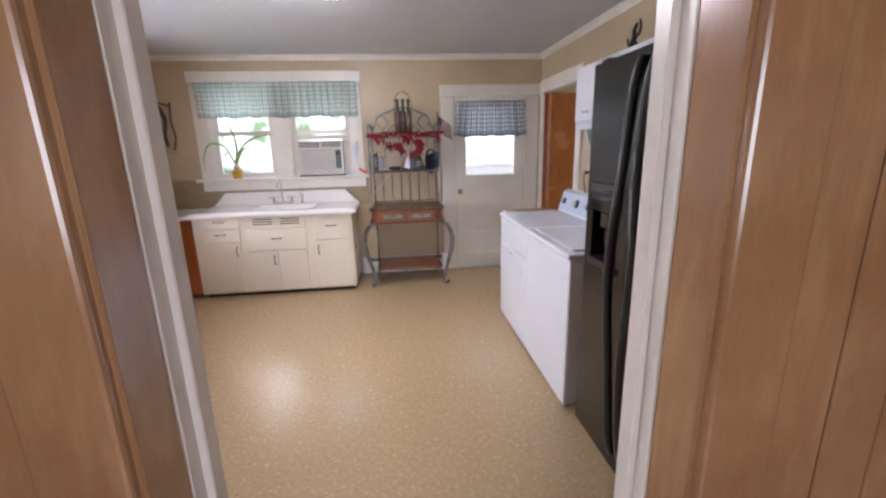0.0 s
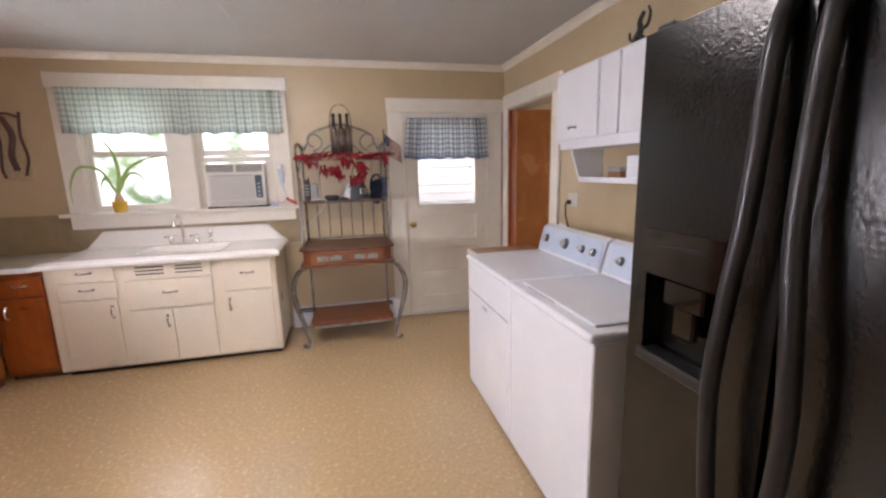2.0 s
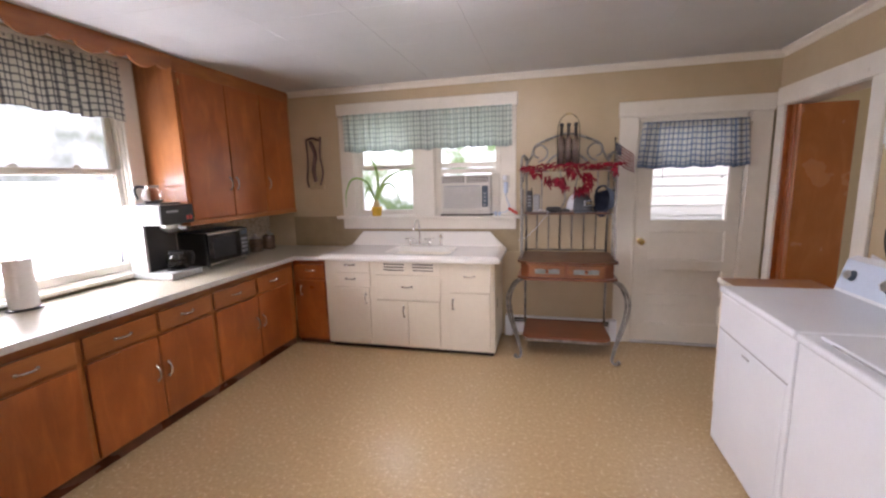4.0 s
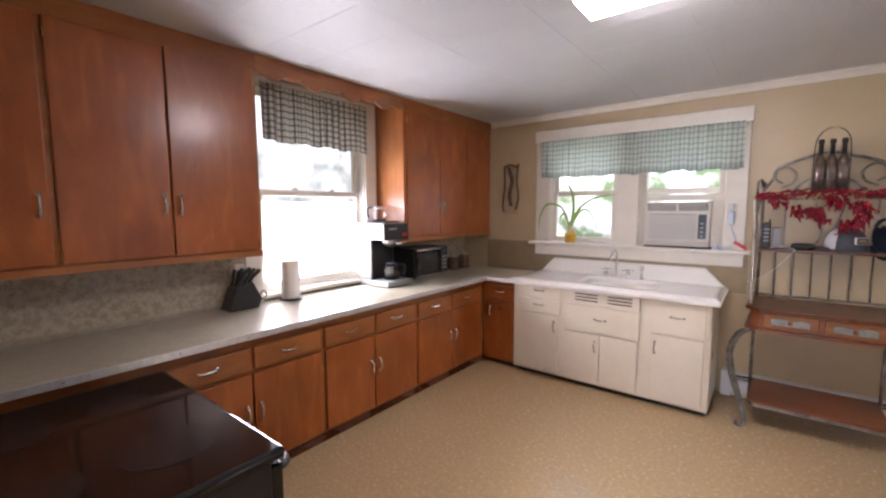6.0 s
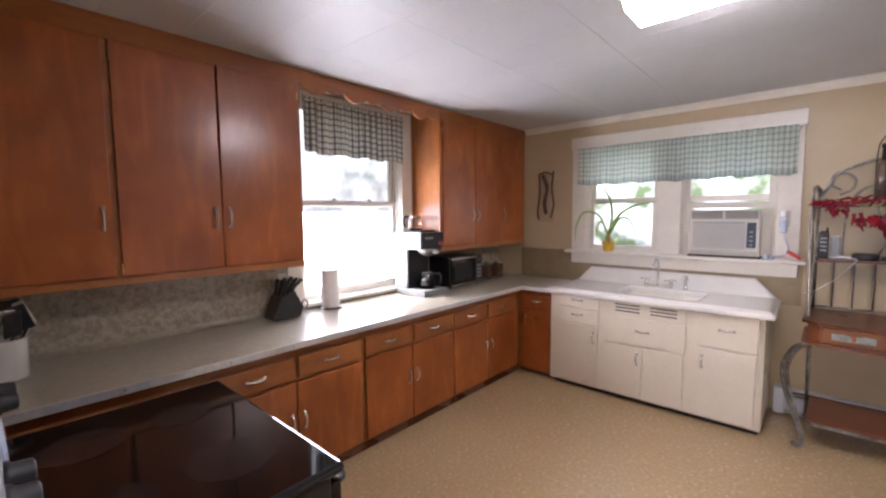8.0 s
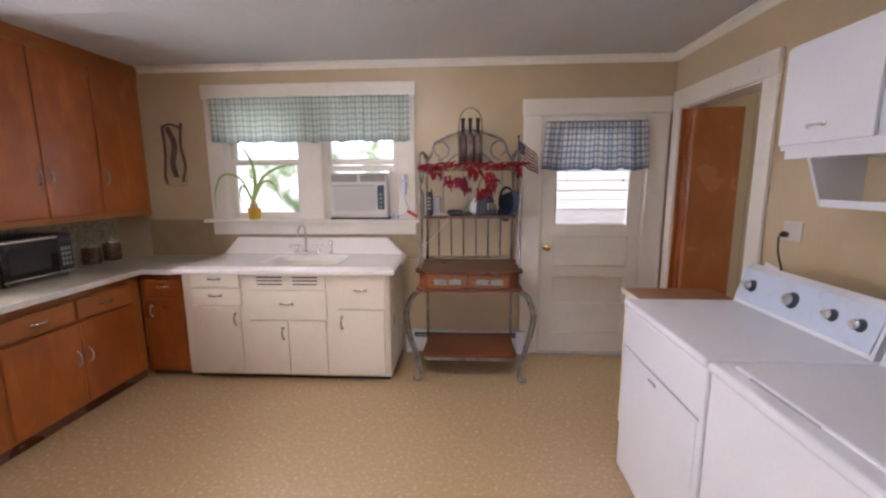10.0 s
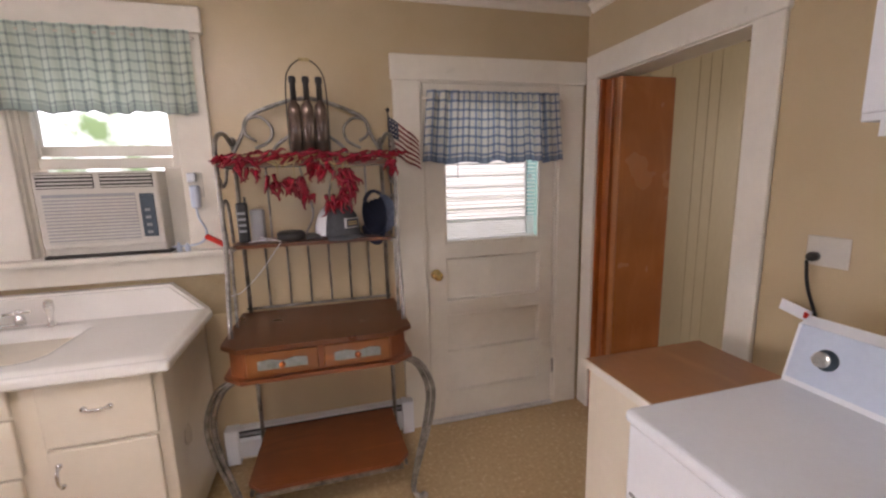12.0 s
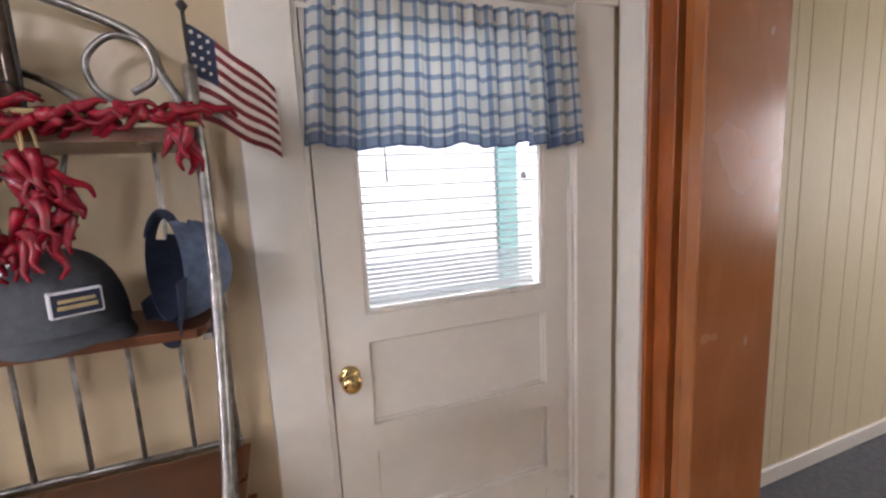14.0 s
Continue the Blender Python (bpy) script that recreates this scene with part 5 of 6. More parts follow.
for x, y, h in ((-2.90, 4.56, 0.135), (-2.885, 4.745, 0.15)):
    j = thing("canister", (x, y, Z), "lidded glass canister with brown contents", "canister", "glass canisters")
    part("jar", lathe([(0.060, 0), (0.064, 0.01), (0.064, h - 0.02), (0.05, h)], x, y, Z, 18), surf("brown_grain_in_glass", (0.045, 0.022, 0.010), (0.15, 0.085, 0.045), 60, 0.15), j, smooth=True)
    part("lid", lathe([(0.050, 0), (0.052, 0.012), (0.02, 0.02), (0.014, 0.034), (0.016, 0.04), (0.006, 0.046)], x, y, Z + h, 18), M_STEEL, j, "metal lid", True)
pt = thing("paper_towel_roll", (-2.93, 2.59, Z), "white paper towel roll on a dark holder", "paper towels")
part("holder_base", lathe([(0.085, 0), (0.085, 0.006), (0.078, 0.011)], -2.93, 2.59, Z, 24), M_BLACKP, pt, "dark round base", True)
part("roll", lathe([(0.02, 0.012), (0.066, 0.012), (0.068, 0.02), (0.068, 0.285), (0.066, 0.292), (0.02, 0.282)], -2.93, 2.59, Z, 26), M_PAPER, pt, smooth=True)
part("post", lathe([(0.006, 0.28), (0.006, 0.30), (0.010, 0.305), (0.004, 0.315)], -2.93, 2.59, Z, 10), M_CHROME, pt, smooth=True)
kb = thing("knife_block", (-2.92, 2.22, Z), "black knife block full of black-handled knives", "knife block")
part("block", prism([(2.11, Z), (2.30, Z), (2.325, Z + 0.06), (2.265, Z + 0.185), (2.165, Z + 0.15)], "x", -3.005, -2.86), M_BLACKP, kb)
for i in range(3):
    for k in range(3):
        x, y, z = -2.98 + i * 0.048, 2.178 + k * 0.034, Z + 0.145 + k * 0.014
        fan, lean = (i - 1) * 0.018, 0.03 + 0.018 * k
        part("knife_handle", tube([(x, y, z), (x + fan * 0.5, y + lean * 0.55, z + 0.05), (x + fan, y + lean, z + 0.098 - 0.012 * k), (x + fan, y + lean + 0.008, z + 0.112 - 0.012 * k)], 0.0125, 8, taper=(0.85, 1.15)), M_BLACKP, kb, smooth=True)
part("scissor_loop", tube([(-2.86 + 0.01, 2.33 + 0.022 * math.cos(a), Z + 0.085 + 0.028 * math.sin(a)) for a in (2 * math.pi * k / 14 for k in range(14))], 0.004, 6, closed=True), M_BLACKP, kb)
ut = thing("utensil_crock", (-2.80, 0.875, Z), "white ceramic crock full of kitchen utensils", "utensil crock")
part("crock", lathe([(0.07, 0), (0.078, 0.006), (0.08, 0.17), (0.084, 0.178), (0.078, 0.18), (0.072, 0.165), (0.01, 0.16)], -2.80, 0.875, Z, 24), M_SINK, ut, smooth=True)
for dx, dy, top, w, m in ((0.06, -0.02, 0.30, 0.05, M_STEEL), (-0.02, 0.03, 0.31, 0.035, M_BLACKP), (0.0, 0.05, 0.29, 0.03, M_BLACKP), (-0.04, -0.03, 0.30, 0.035, M_BLACKP), (0.045, 0.02, 0.28, 0.03, M_BLACKP), (-0.01, 0.06, 0.305, 0.02, M_ACW)):
    x, y = -2.80 + dx, 0.875 + dy
    u = part("utensil", tube([(x - dx * 0.4, y - dy * 0.4, Z + 0.10), (x + dx * 0.6, y + dy * 0.6, Z + top - 0.08)], 0.006, 6), m, ut, smooth=True)
    at = Matrix.Translation((x + dx * 0.6, y + dy * 0.6, Z + top - 0.085)) @ Euler((dy * 6, dx * 7, dx * 9)).to_matrix().to_4x4()
    bm = B(-0.004, -w, 0, 0.004, w, 0.115, 0.003)
    bmesh.ops.transform(bm, verts=bm.verts, matrix=at)
    part("blade", bm, m, u)
    if m is M_STEEL:
        for k in range(3):
            bm = B(-0.0052, -0.024 + k * 0.018, 0.03, 0.0052, -0.018 + k * 0.018, 0.09)
            bmesh.ops.transform(bm, verts=bm.verts, matrix=at)
            part("slot", bm, M_BLACKP, u, "dark slot")
ho = thing("wall_outlet", (-3.02, 2.26, 1.12), "cream double wall outlet beside the west window", "outlet", "wall outlets")
part("plate", B(XW + 0.009, 2.235, 1.06, XW + 0.016, 2.305, 1.175, 0.002), M_ACW, ho)

# ---- baker's rack ----
rk = thing("bakers_rack", (0.16, 4.7, 0), "pewter metal baker's rack with brown wooden shelves", "baker's rack")
RX0, RX1 = -0.215, 0.535
FYR, BYR = 4.72, 4.945
part("deck", prism([(-0.24, 4.945), (-0.25, 4.50), (-0.175, 4.425), (0.475, 4.425), (0.56, 4.49), (0.55, 4.945)], "z", 0.845, 0.866), M_DECK, rk, "dark brown wooden worktop")
bx = part("drawer_box", prism([(-0.215, 4.93), (-0.222, 4.51), (-0.16, 4.448), (0.46, 4.448), (0.53, 4.50), (0.525, 4.93)], "z", 0.725, 0.844), M_RACKWOOD, rk, "reddish wooden drawer box")
part("lower_moulding", prism([(-0.24, 4.94), (-0.25, 4.50), (-0.175, 4.425), (0.475, 4.425), (0.56, 4.49), (0.55, 4.94)], "z", 0.708, 0.725), M_RACKWOOD, bx)
M_FROST = surf("frosted_glass", (0.17, 0.19, 0.18), (0.30, 0.33, 0.32), 25, 0.25)
for x0, x1 in ((-0.148, 0.142), (0.165, 0.452)):
    d = part("drawer", B(x0, 4.432, 0.735, x1, 4.45, 0.838, 0.005, 2), M_DRAWERWOOD, bx, "orange brown drawer front")
    c = (x0 + x1) / 2
    part("glass_inset", prism([(c - 0.10, 0.763), (c + 0.10, 0.763), (c + 0.10, 0.802), (c + 0.05, 0.808), (c, 0.796), (c - 0.05, 0.808), (c - 0.10, 0.802)], "y", 4.4295, 4.433), M_FROST, d, "frosted glass inset")
    part("knob", lathe([(0.008, 0), (0.007, 0.012), (0.014, 0.02), (0.012, 0.028), (0.004, 0.031)], c, 4.43, 0.786, 12, axis="y"), M_WOOD, d, "turned wooden knob", True)
for x0, s in ((RX0, -1), (RX1, 1)):
    for o in (0, 0.026):
        part("front_leg", tube(curve([(x0 + s * 0.0 - s * o, 4.50, 0.708), (x0 + s * (0.075 - o), 4.50, 0.655), (x0 + s * (0.125 - o), 4.50, 0.52), (x0 + s * (0.105 - o), 4.49, 0.36), (x0 + s * (0.045 - o * 0.6), 4.475, 0.18), (x0 + s * (0.01 - o * 0.3), 4.46, 0.07), (x0 + s * 0.0, 4.45, 0.022)], 26), 0.0115, 8), M_IRON, rk, smooth=True)
    part("scroll_foot", tube(curve([(x0, 4.455, 0.05), (x0 + s * 0.006, 4.44, 0.016), (x0 + s * 0.03, 4.415, 0.014), (x0 + s * 0.05, 4.395, 0.035), (x0 + s * 0.035, 4.385, 0.052)], 16), 0.0125, 8), M_IRON, rk, smooth=True)
    part("back_leg", tube([(x0 + s * 0.0 - s * 0.01, 4.935, 0.0), (x0 - s * 0.01, 4.935, 0.71)], 0.011, 8), M_IRON, rk, smooth=True)
    part("back_post", tube([(x0 - s * 0.015, BYR, 0.866), (x0 - s * 0.015, BYR, 1.72)], 0.010, 8), M_IRON, rk, smooth=True)
    part("post_finial", lathe([(0.010, 0), (0.016, 0.012), (0.014, 0.03), (0.006, 0.04)], x0 - s * 0.015, BYR, 1.715, 10), M_IRON, rk, smooth=True)
    part("front_post", tube(curve([(x0 + s * 0.005, 4.56, 0.87), (x0 + s * 0.012, 4.62, 1.0), (x0 + s * 0.015, 4.70, 1.22), (x0 + s * 0.02, 4.725, 1.45), (x0 + s * 0.02, 4.73, 1.66), (x0 + s * 0.016, 4.76, 1.735), (x0 + s * 0.0, 4.84, 1.76), (x0 - s * 0.012, 4.93, 1.72)], 30), 0.0105, 8), M_IRON, rk, smooth=True)
    part("side_rod", tube(curve([(x0 + s * 0.003, 4.70, 0.87), (x0 + s * 0.008, 4.74, 1.05), (x0 + s * 0.008, 4.77, 1.24)], 10), 0.008, 6), M_IRON, rk, smooth=True)
    part("side_hoop", tube(curve([(x0 + s * 0.012, 4.74, 1.24), (x0 + s * 0.016, 4.72, 1.38), (x0 + s * 0.014, 4.76, 1.45), (x0 + s * 0.01, 4.82, 1.43), (x0 + s * 0.008, 4.84, 1.25)], 20), 0.008, 8), M_IRON, rk, smooth=True)
    part("side_scroll", tube(curve([(x0 + s * 0.016, 4.735, 1.56), (x0 + s * 0.015, 4.77, 1.52), (x0 + s * 0.01, 4.83, 1.54), (x0 + s * 0.005, 4.86, 1.60), (x0, 4.90, 1.63)], 16), 0.008, 8), M_IRON, rk, smooth=True)
    part("shelf_rail", boxes((min(x0, x0 - s * 0.016), 4.72, 1.228, max(x0, x0 - s * 0.016), 4.94, 1.240), (min(x0, x0 - s * 0.016), 4.73, 1.600, max(x0, x0 - s * 0.016), 4.94, 1.612)), M_IRON, rk)
part("low_shelf", prism([(-0.185, 4.93), (-0.205, 4.50), (-0.15, 4.445), (0.47, 4.445), (0.525, 4.50), (0.505, 4.93)], "z", 0.185, 0.203), M_RACKWOOD, rk, "reddish brown lower shelf")
part("low_frame", boxes((-0.17, 4.438, 0.165, 0.49, 4.452, 0.185), (-0.19, 4.92, 0.165, 0.51, 4.936, 0.185), (-0.195, 4.46, 0.165, -0.18, 4.93, 0.185), (0.50, 4.46, 0.165, 0.515, 4.93, 0.185)), M_IRON, rk)
part("middle_shelf", prism([(-0.205, 4.945), (-0.205, 4.735), (-0.19, 4.715), (0.51, 4.715), (0.525, 4.735), (0.525, 4.945)], "z", 1.236, 1.254), M_DECK, rk, "brown wooden shelf")
part("top_shelf", prism([(-0.205, 4.945), (-0.205, 4.745), (-0.19, 4.725), (0.51, 4.725), (0.525, 4.745), (0.525, 4.945)], "z", 1.608, 1.632), M_DECK, rk, "brown wooden shelf")
part("back_rail", tube([(RX0, BYR, 0.885), (RX1, BYR, 0.885)], 0.008, 6), M_IRON, rk, smooth=True)
for k in range(6):
    x = -0.10 + k * 0.105
    part("back_rod", tube([(x, BYR, 0.885), (x, BYR, 1.24)], 0.0055, 6), M_IRON, rk, smooth=True)
for x, w in ((-0.06, 0.0), (0.43, 0.0), (0.10, 0.05), (0.27, -0.05)):
    part("back_rod", tube(curve([(x, BYR, 1.25), (x + w, BYR, 1.36), (x + w * 0.6, BYR, 1.48), (x, BYR, 1.61)], 14), 0.0055, 6), M_IRON, rk, smooth=True)
C0 = 0.16
for s in (-1, 1):
    part("arch", tube(curve([(C0, BYR - 0.005, 1.945), (C0 + s * 0.10, BYR - 0.005, 1.925), (C0 + s * 0.27, BYR - 0.005, 1.855), (C0 + s * 0.31, BYR - 0.005, 1.77), (C0 + s * 0.372, BYR - 0.005, 1.66)], 26), 0.010, 8), M_IRON, rk, smooth=True)
    part("arch_scroll", tube(curve([(C0 + s * 0.255, BYR - 0.01, 1.70), (C0 + s * 0.19, BYR - 0.01, 1.735), (C0 + s * 0.175, BYR - 0.01, 1.80), (C0 + s * 0.225, BYR - 0.01, 1.85), (C0 + s * 0.285, BYR - 0.01, 1.835), (C0 + s * 0.295, BYR - 0.01, 1.77), (C0 + s * 0.25, BYR - 0.01, 1.735)], 30), 0.0075, 8), M_IRON, rk, smooth=True)
    part("low_arch", tube(curve([(C0 + s * 0.20, BYR - 0.01, 1.635), (C0 + s * 0.16, BYR - 0.01, 1.71), (C0 + s * 0.08, BYR - 0.01, 1.765), (C0, BYR - 0.01, 1.78)], 16), 0.008, 8), M_IRON, rk, smooth=True)

# bottles in a wire carrier
cd = thing("bottle_carrier", (0.165, 4.85, 1.632), "wire carrier with a looped handle", "bottle carrier")
part("base", boxes((0.075, 4.80, 1.633, 0.255, 4.90, 1.638)), M_DARKWOOD, cd)
part("hoop", tube(curve([(0.072, 4.85, 1.635), (0.072, 4.85, 1.95), (0.095, 4.85, 2.06), (0.165, 4.85, 2.105), (0.235, 4.85, 2.06), (0.258, 4.85, 1.95), (0.258, 4.85, 1.635)], 36), 0.0035, 6), M_DARKGAP, cd, smooth=True)
for z in (1.66, 1.72):
    part("wire", tube([(0.068, 4.795, z), (0.262, 4.795, z), (0.262, 4.905, z), (0.068, 4.905, z)], 0.0028, 5, closed=True), M_DARKGAP, cd)
part("grip", tube([(0.14, 4.85, 2.103), (0.19, 4.85, 2.103)], 0.008, 8), M_ROPE, cd, "pale wooden grip", True)
for k in range(3):
    x = 0.105 + k * 0.06
    b = thing("bottle", (x, 4.85, 1.638), "dark-necked smoked glass bottle in the carrier", "bottle", "bottles in the carrier")
    part("glass", lathe([(0.026, 0.0), (0.0295, 0.005), (0.0295, 0.235), (0.027, 0.255), (0.015, 0.272), (0.012, 0.29)], x, 4.85, 1.639, 16), M_BOTTLE, b, smooth=True)
    part("neck_wrap", lathe([(0.014, 0.275), (0.013, 0.355), (0.017, 0.36), (0.017, 0.383), (0.012, 0.387)], x, 4.85, 1.639, 14), M_BLACKP, b, "black neck and stopper", True)

# string of peppers along the top shelf
gl = thing("pepper_garland", (0.16, 4.73, 1.62), "garland of glossy red chilli peppers tied with raffia", "garland")
part("raffia", tube(curve([(-0.24, 4.715, 1.645), (-0.05, 4.70, 1.655), (0.12, 4.70, 1.65), (0.26, 4.70, 1.655), (0.42, 4.705, 1.65), (0.56, 4.71, 1.635)], 40), 0.0045, 6), M_ROPE, gl, "dry raffia cord", True)
rng = random.Random(7)
for k in range(9):
    x = 0.02 + 0.035 * k + rng.uniform(-0.01, 0.01)
    part("raffia_loop", tube(curve([(x, 4.70, 1.65), (x + rng.uniform(-0.04, 0.04), 4.69, 1.60 + rng.uniform(-0.03, 0.05)), (x + rng.uniform(-0.05, 0.05), 4.70, 1.64), (x + rng.uniform(-0.06, 0.06), 4.705, 1.60)], 10), 0.003, 5), M_ROPE, gl, smooth=True)
PEP = []
for v in range(4):
    ln = 0.055 + 0.012 * v
    bend = 0.012 + 0.006 * v
    bm = tube(curve([(0, 0, 0.004), (bend * 0.3, 0, -ln * 0.35), (bend, 0, -ln * 0.7), (bend * 0.6, 0.004, -ln)], 7), 0.0145, 6, taper=(1.0, 0.25))
    me = bpy.data.meshes.new("pepper")
    for f in bm.faces:
        f.smooth = True
    bm.to_mesh(me)
    bm.free()
    me.materials.append(M_CHILI)
    PEP.append(me)


def pepper(x, y, z, rx, ry, rz, s=1.0):
    ob = new("pepper", rng.choice(PEP))
    ob.parent = gl
    ob.matrix_basis = Matrix.Translation(Vector((x, y, z)) - ORIGIN[gl.name]) @ Euler((rx, ry, rz)).to_matrix().to_4x4() @ Matrix.Scale(s, 4)


for k in range(95):
    x = -0.22 + 0.79 * k / 94
    pepper(x, 4.705 + rng.uniform(-0.02, 0.015), 1.648 + rng.uniform(-0.012, 0.018), rng.uniform(-0.5, 0.5), rng.choice((-1, 1)) * rng.uniform(1.0, 1.7), rng.uniform(-0.5, 0.5), 0.76)
for cx, cz, n, sp in ((-0.11, 1.60, 12, 0.045), (0.02, 1.53, 16, 0.05), (0.09, 1.525, 14, 0.04), (0.15, 1.49, 8, 0.03), (0.31, 1.56, 16, 0.05), (0.33, 1.50, 12, 0.035), (0.25, 1.44, 11, 0.035), (0.31, 1.445, 9, 0.03), (0.53, 1.60, 9, 0.025), (0.21, 1.60, 14, 0.05)):
    part("tie", tube(curve([(cx * 0.9 + 0.02, 4.70, 1.65), (cx, 4.695, (1.65 + cz) / 2 + 0.02), (cx, 4.695, cz + 0.02)], 6), 0.0025, 5), M_ROPE, gl, smooth=True)
    for k in range(n):
        pepper(cx + rng.uniform(-sp, sp), 4.695 + rng.uniform(-0.025, 0.02), cz + rng.uniform(-0.02, 0.035), rng.uniform(-0.6, 0.6), rng.uniform(-0.7, 0.7), rng.uniform(0, 6.28), 0.78)

# caps
SH = 1.255


def cap_shell(bm, a0, a1, n=18, m=7, rx=0.108, ry=0.120, h=0.150):
    rings = []
    for j in range(m + 1):
        v = j / m * math.pi / 2
        rr, z = math.cos(v) ** 0.75 if j < m else 0.02, math.sin(v) * h
        rings.append([bm.verts.new((rx * rr * math.sin(a0 + (a1 - a0) * i / n), -ry * rr * math.cos(a0 + (a1 - a0) * i / n), 0.03 + z)) for i in range(n + 1)])
    for a, b in zip(rings, rings[1:]):
        for i in range(n):
            bm.faces.new((a[i], a[i + 1], b[i + 1], b[i]))
    return bm


def brim(bm, drop=0.015, length=0.075):
    top, low = [], []
    for i in range(15):
        a = -1.25 + 2.5 * i / 14
        x, y = 0.100 * math.sin(a), -0.115 * math.cos(a)
        k = math.cos(a * 1.15)
        ox, oy, oz = x * 1.05, y - length * max(0.0, k) ** 0.6, -drop * abs(math.sin(a)) * 1.4
        top.append((bm.verts.new((x, y, 0.034)), bm.verts.new((ox, oy, 0.030 + oz))))
        low.append((bm.verts.new((x, y, 0.030)), bm.verts.new((ox, oy, 0.026 + oz))))
    for i in range(14):
        bm.faces.new((top[i][0], top[i + 1][0], top[i + 1][1], top[i][1]))
        bm.faces.new((low[i][0], low[i][1], low[i + 1][1], low[i + 1][0]))
        bm.faces.new((top[i][1], top[i + 1][1], low[i + 1][1], low[i][1]))
    return bm


def put(bm, loc, rx=0, ry=0, rz=0):
    bmesh.ops.transform(bm, verts=bm.verts, matrix=pose(*loc, rx, ry, rz))
    return bm


h1 = thing("baseball_cap", (0.29, 4.80, SH), "charcoal cap with white mesh back and a patch", "cap")
P1 = (0.268, 4.815, SH - 0.012, 0, 0, 34)
part("crown", put(cap_shell(bmesh.new(), -1.2, 1.2), P1[:3], 0, 0, 34), M_GREYCLOTH, h1, smooth=True)
part("mesh_back", put(cap_shell(bmesh.new(), 1.2, 5.083), P1[:3], 0, 0, 34), M_MESH, h1, "white mesh back", True)
part("brim", put(brim(bmesh.new()), P1[:3], 0, 0, 34), M_GREYCLOTH, h1, smooth=True)
pa = part("patch", put(B(-0.038, -0.1225, 0.066, 0.038, -0.108, 0.112, 0.002), P1[:3], 0, 0, 34), M_MESH, h1, "white bordered patch")
part("patch_field", put(B(-0.034, -0.124, 0.070, 0.034, -0.122, 0.108), P1[:3], 0, 0, 34), M_NAVY, pa, "dark patch field")
part("patch_bars", put(boxes((-0.028, -0.1255, 0.080, 0.028, -0.1235, 0.087), (-0.026, -0.1255, 0.092, 0.026, -0.1235, 0.098)), P1[:3], 0, 0, 34), M_ROPE, pa, "tan lettering bars")
part("button", put(lathe([(0.008, 0.176), (0.006, 0.183), (0.002, 0.185)], 0, 0, 0, 10), P1[:3]), M_GREYCLOTH, h1)
h2 = thing("navy_cap", (0.46, 4.80, SH), "faded navy cap tipped on its brim, strap hole showing", "cap")
M_DENIM = surf("faded_denim_cotton", (0.07, 0.10, 0.16), (0.14, 0.18, 0.27), 50, 0.85, bump=0.3, bscale=300)


def holed_crown(bm, k, n=40, m=10, hole=0.8, high=0.46):
    """A cap crown, scaled by k, with an arched gap at the back above the strap."""
    rings = []
    for j in range(m + 1):
        v = j / m * math.pi / 2
        rr = math.cos(v) ** 0.75 if j < m else 0.02
        rings.append([bm.verts.new((0.098 * k * rr * math.sin(2 * math.pi * i / n), -0.112 * k * rr * math.cos(2 * math.pi * i / n), 0.03 + math.sin(v) * 0.125 * k)) for i in range(n)])
    for j in range(m):
        for i in range(n):
            a = abs((i + 0.5) / n - 0.5) * 2 * math.pi
            if 0 < j and (a / hole) ** 2 + ((j + 0.5) / m / high) ** 2 < 1:
                continue
            bm.faces.new((rings[j][i], rings[j][(i + 1) % n], rings[j + 1][(i + 1) % n], rings[j + 1][i]))
    return bm


ZL = Vector((0.76, 0.48, -0.06)).normalized()
XL = Vector((0.32, 0.50, 0.80)).cross(ZL).normalized()
TIP = Matrix.Translation((0.425, 4.785, SH + 0.112)) @ Matrix((XL, ZL.cross(XL), ZL)).transposed().to_4x4()
for name, bm, mat, label in (("crown", holed_crown(bmesh.new(), 1.0), M_DENIM, "faded blue outside"), ("lining", holed_crown(bmesh.new(), 0.972), M_NAVY, "dark navy inside"),
                             ("brim", brim(bmesh.new(), 0.012, 0.048), M_NAVY, "curved navy brim"),
                             ("strap", tube([(0.100 * math.sin(a), -0.114 * math.cos(a), 0.036) for a in [2.4 + 1.5 * k / 10 for k in range(11)]], 0.009, 6), M_NAVY, "adjusting strap")):
    bmesh.ops.transform(bm, verts=bm.verts, matrix=TIP)
    part(name, bm, mat, h2, label, True)

# small things on the middle shelf
ph = thing("cordless_handset", (-0.12, 4.82, SH), "black handset standing in a silver cradle", "telephone")
part("cradle", B(-0.135, 4.80, SH, -0.075, 4.87, SH + 0.155, 0.012, 2), M_GREY, ph, "silver grey cradle")
part("handset", B(-0.19, 4.785, SH, -0.14, 4.82, SH + 0.19, 0.01, 2), M_BLACKP, ph)
for k in range(4):
    part("button_row", B(-0.182, 4.782, SH + 0.05 + 0.028 * k, -0.148, 4.786, SH + 0.062 + 0.028 * k, 0.002), M_GREY, ph.children[-1] if ph.children[-1].name.startswith("handset") else ph)
part("aerial", tube([(-0.15, 4.81, SH + 0.18), (-0.15, 4.81, SH + 0.215)], 0.006, 6), M_BLACKP, ph)
pk = thing("speaker_puck", (0.045, 4.79, SH), "round black fabric-covered speaker", "speaker")
part("shell", lathe([(0.058, 0), (0.066, 0.012), (0.066, 0.035), (0.052, 0.045), (0.02, 0.047)], 0.045, 4.79, SH, 22), M_BLACKP, pk, smooth=True)
wl = thing("wallet", (0.15, 4.79, SH), "flat black leather wallet", "wallet")
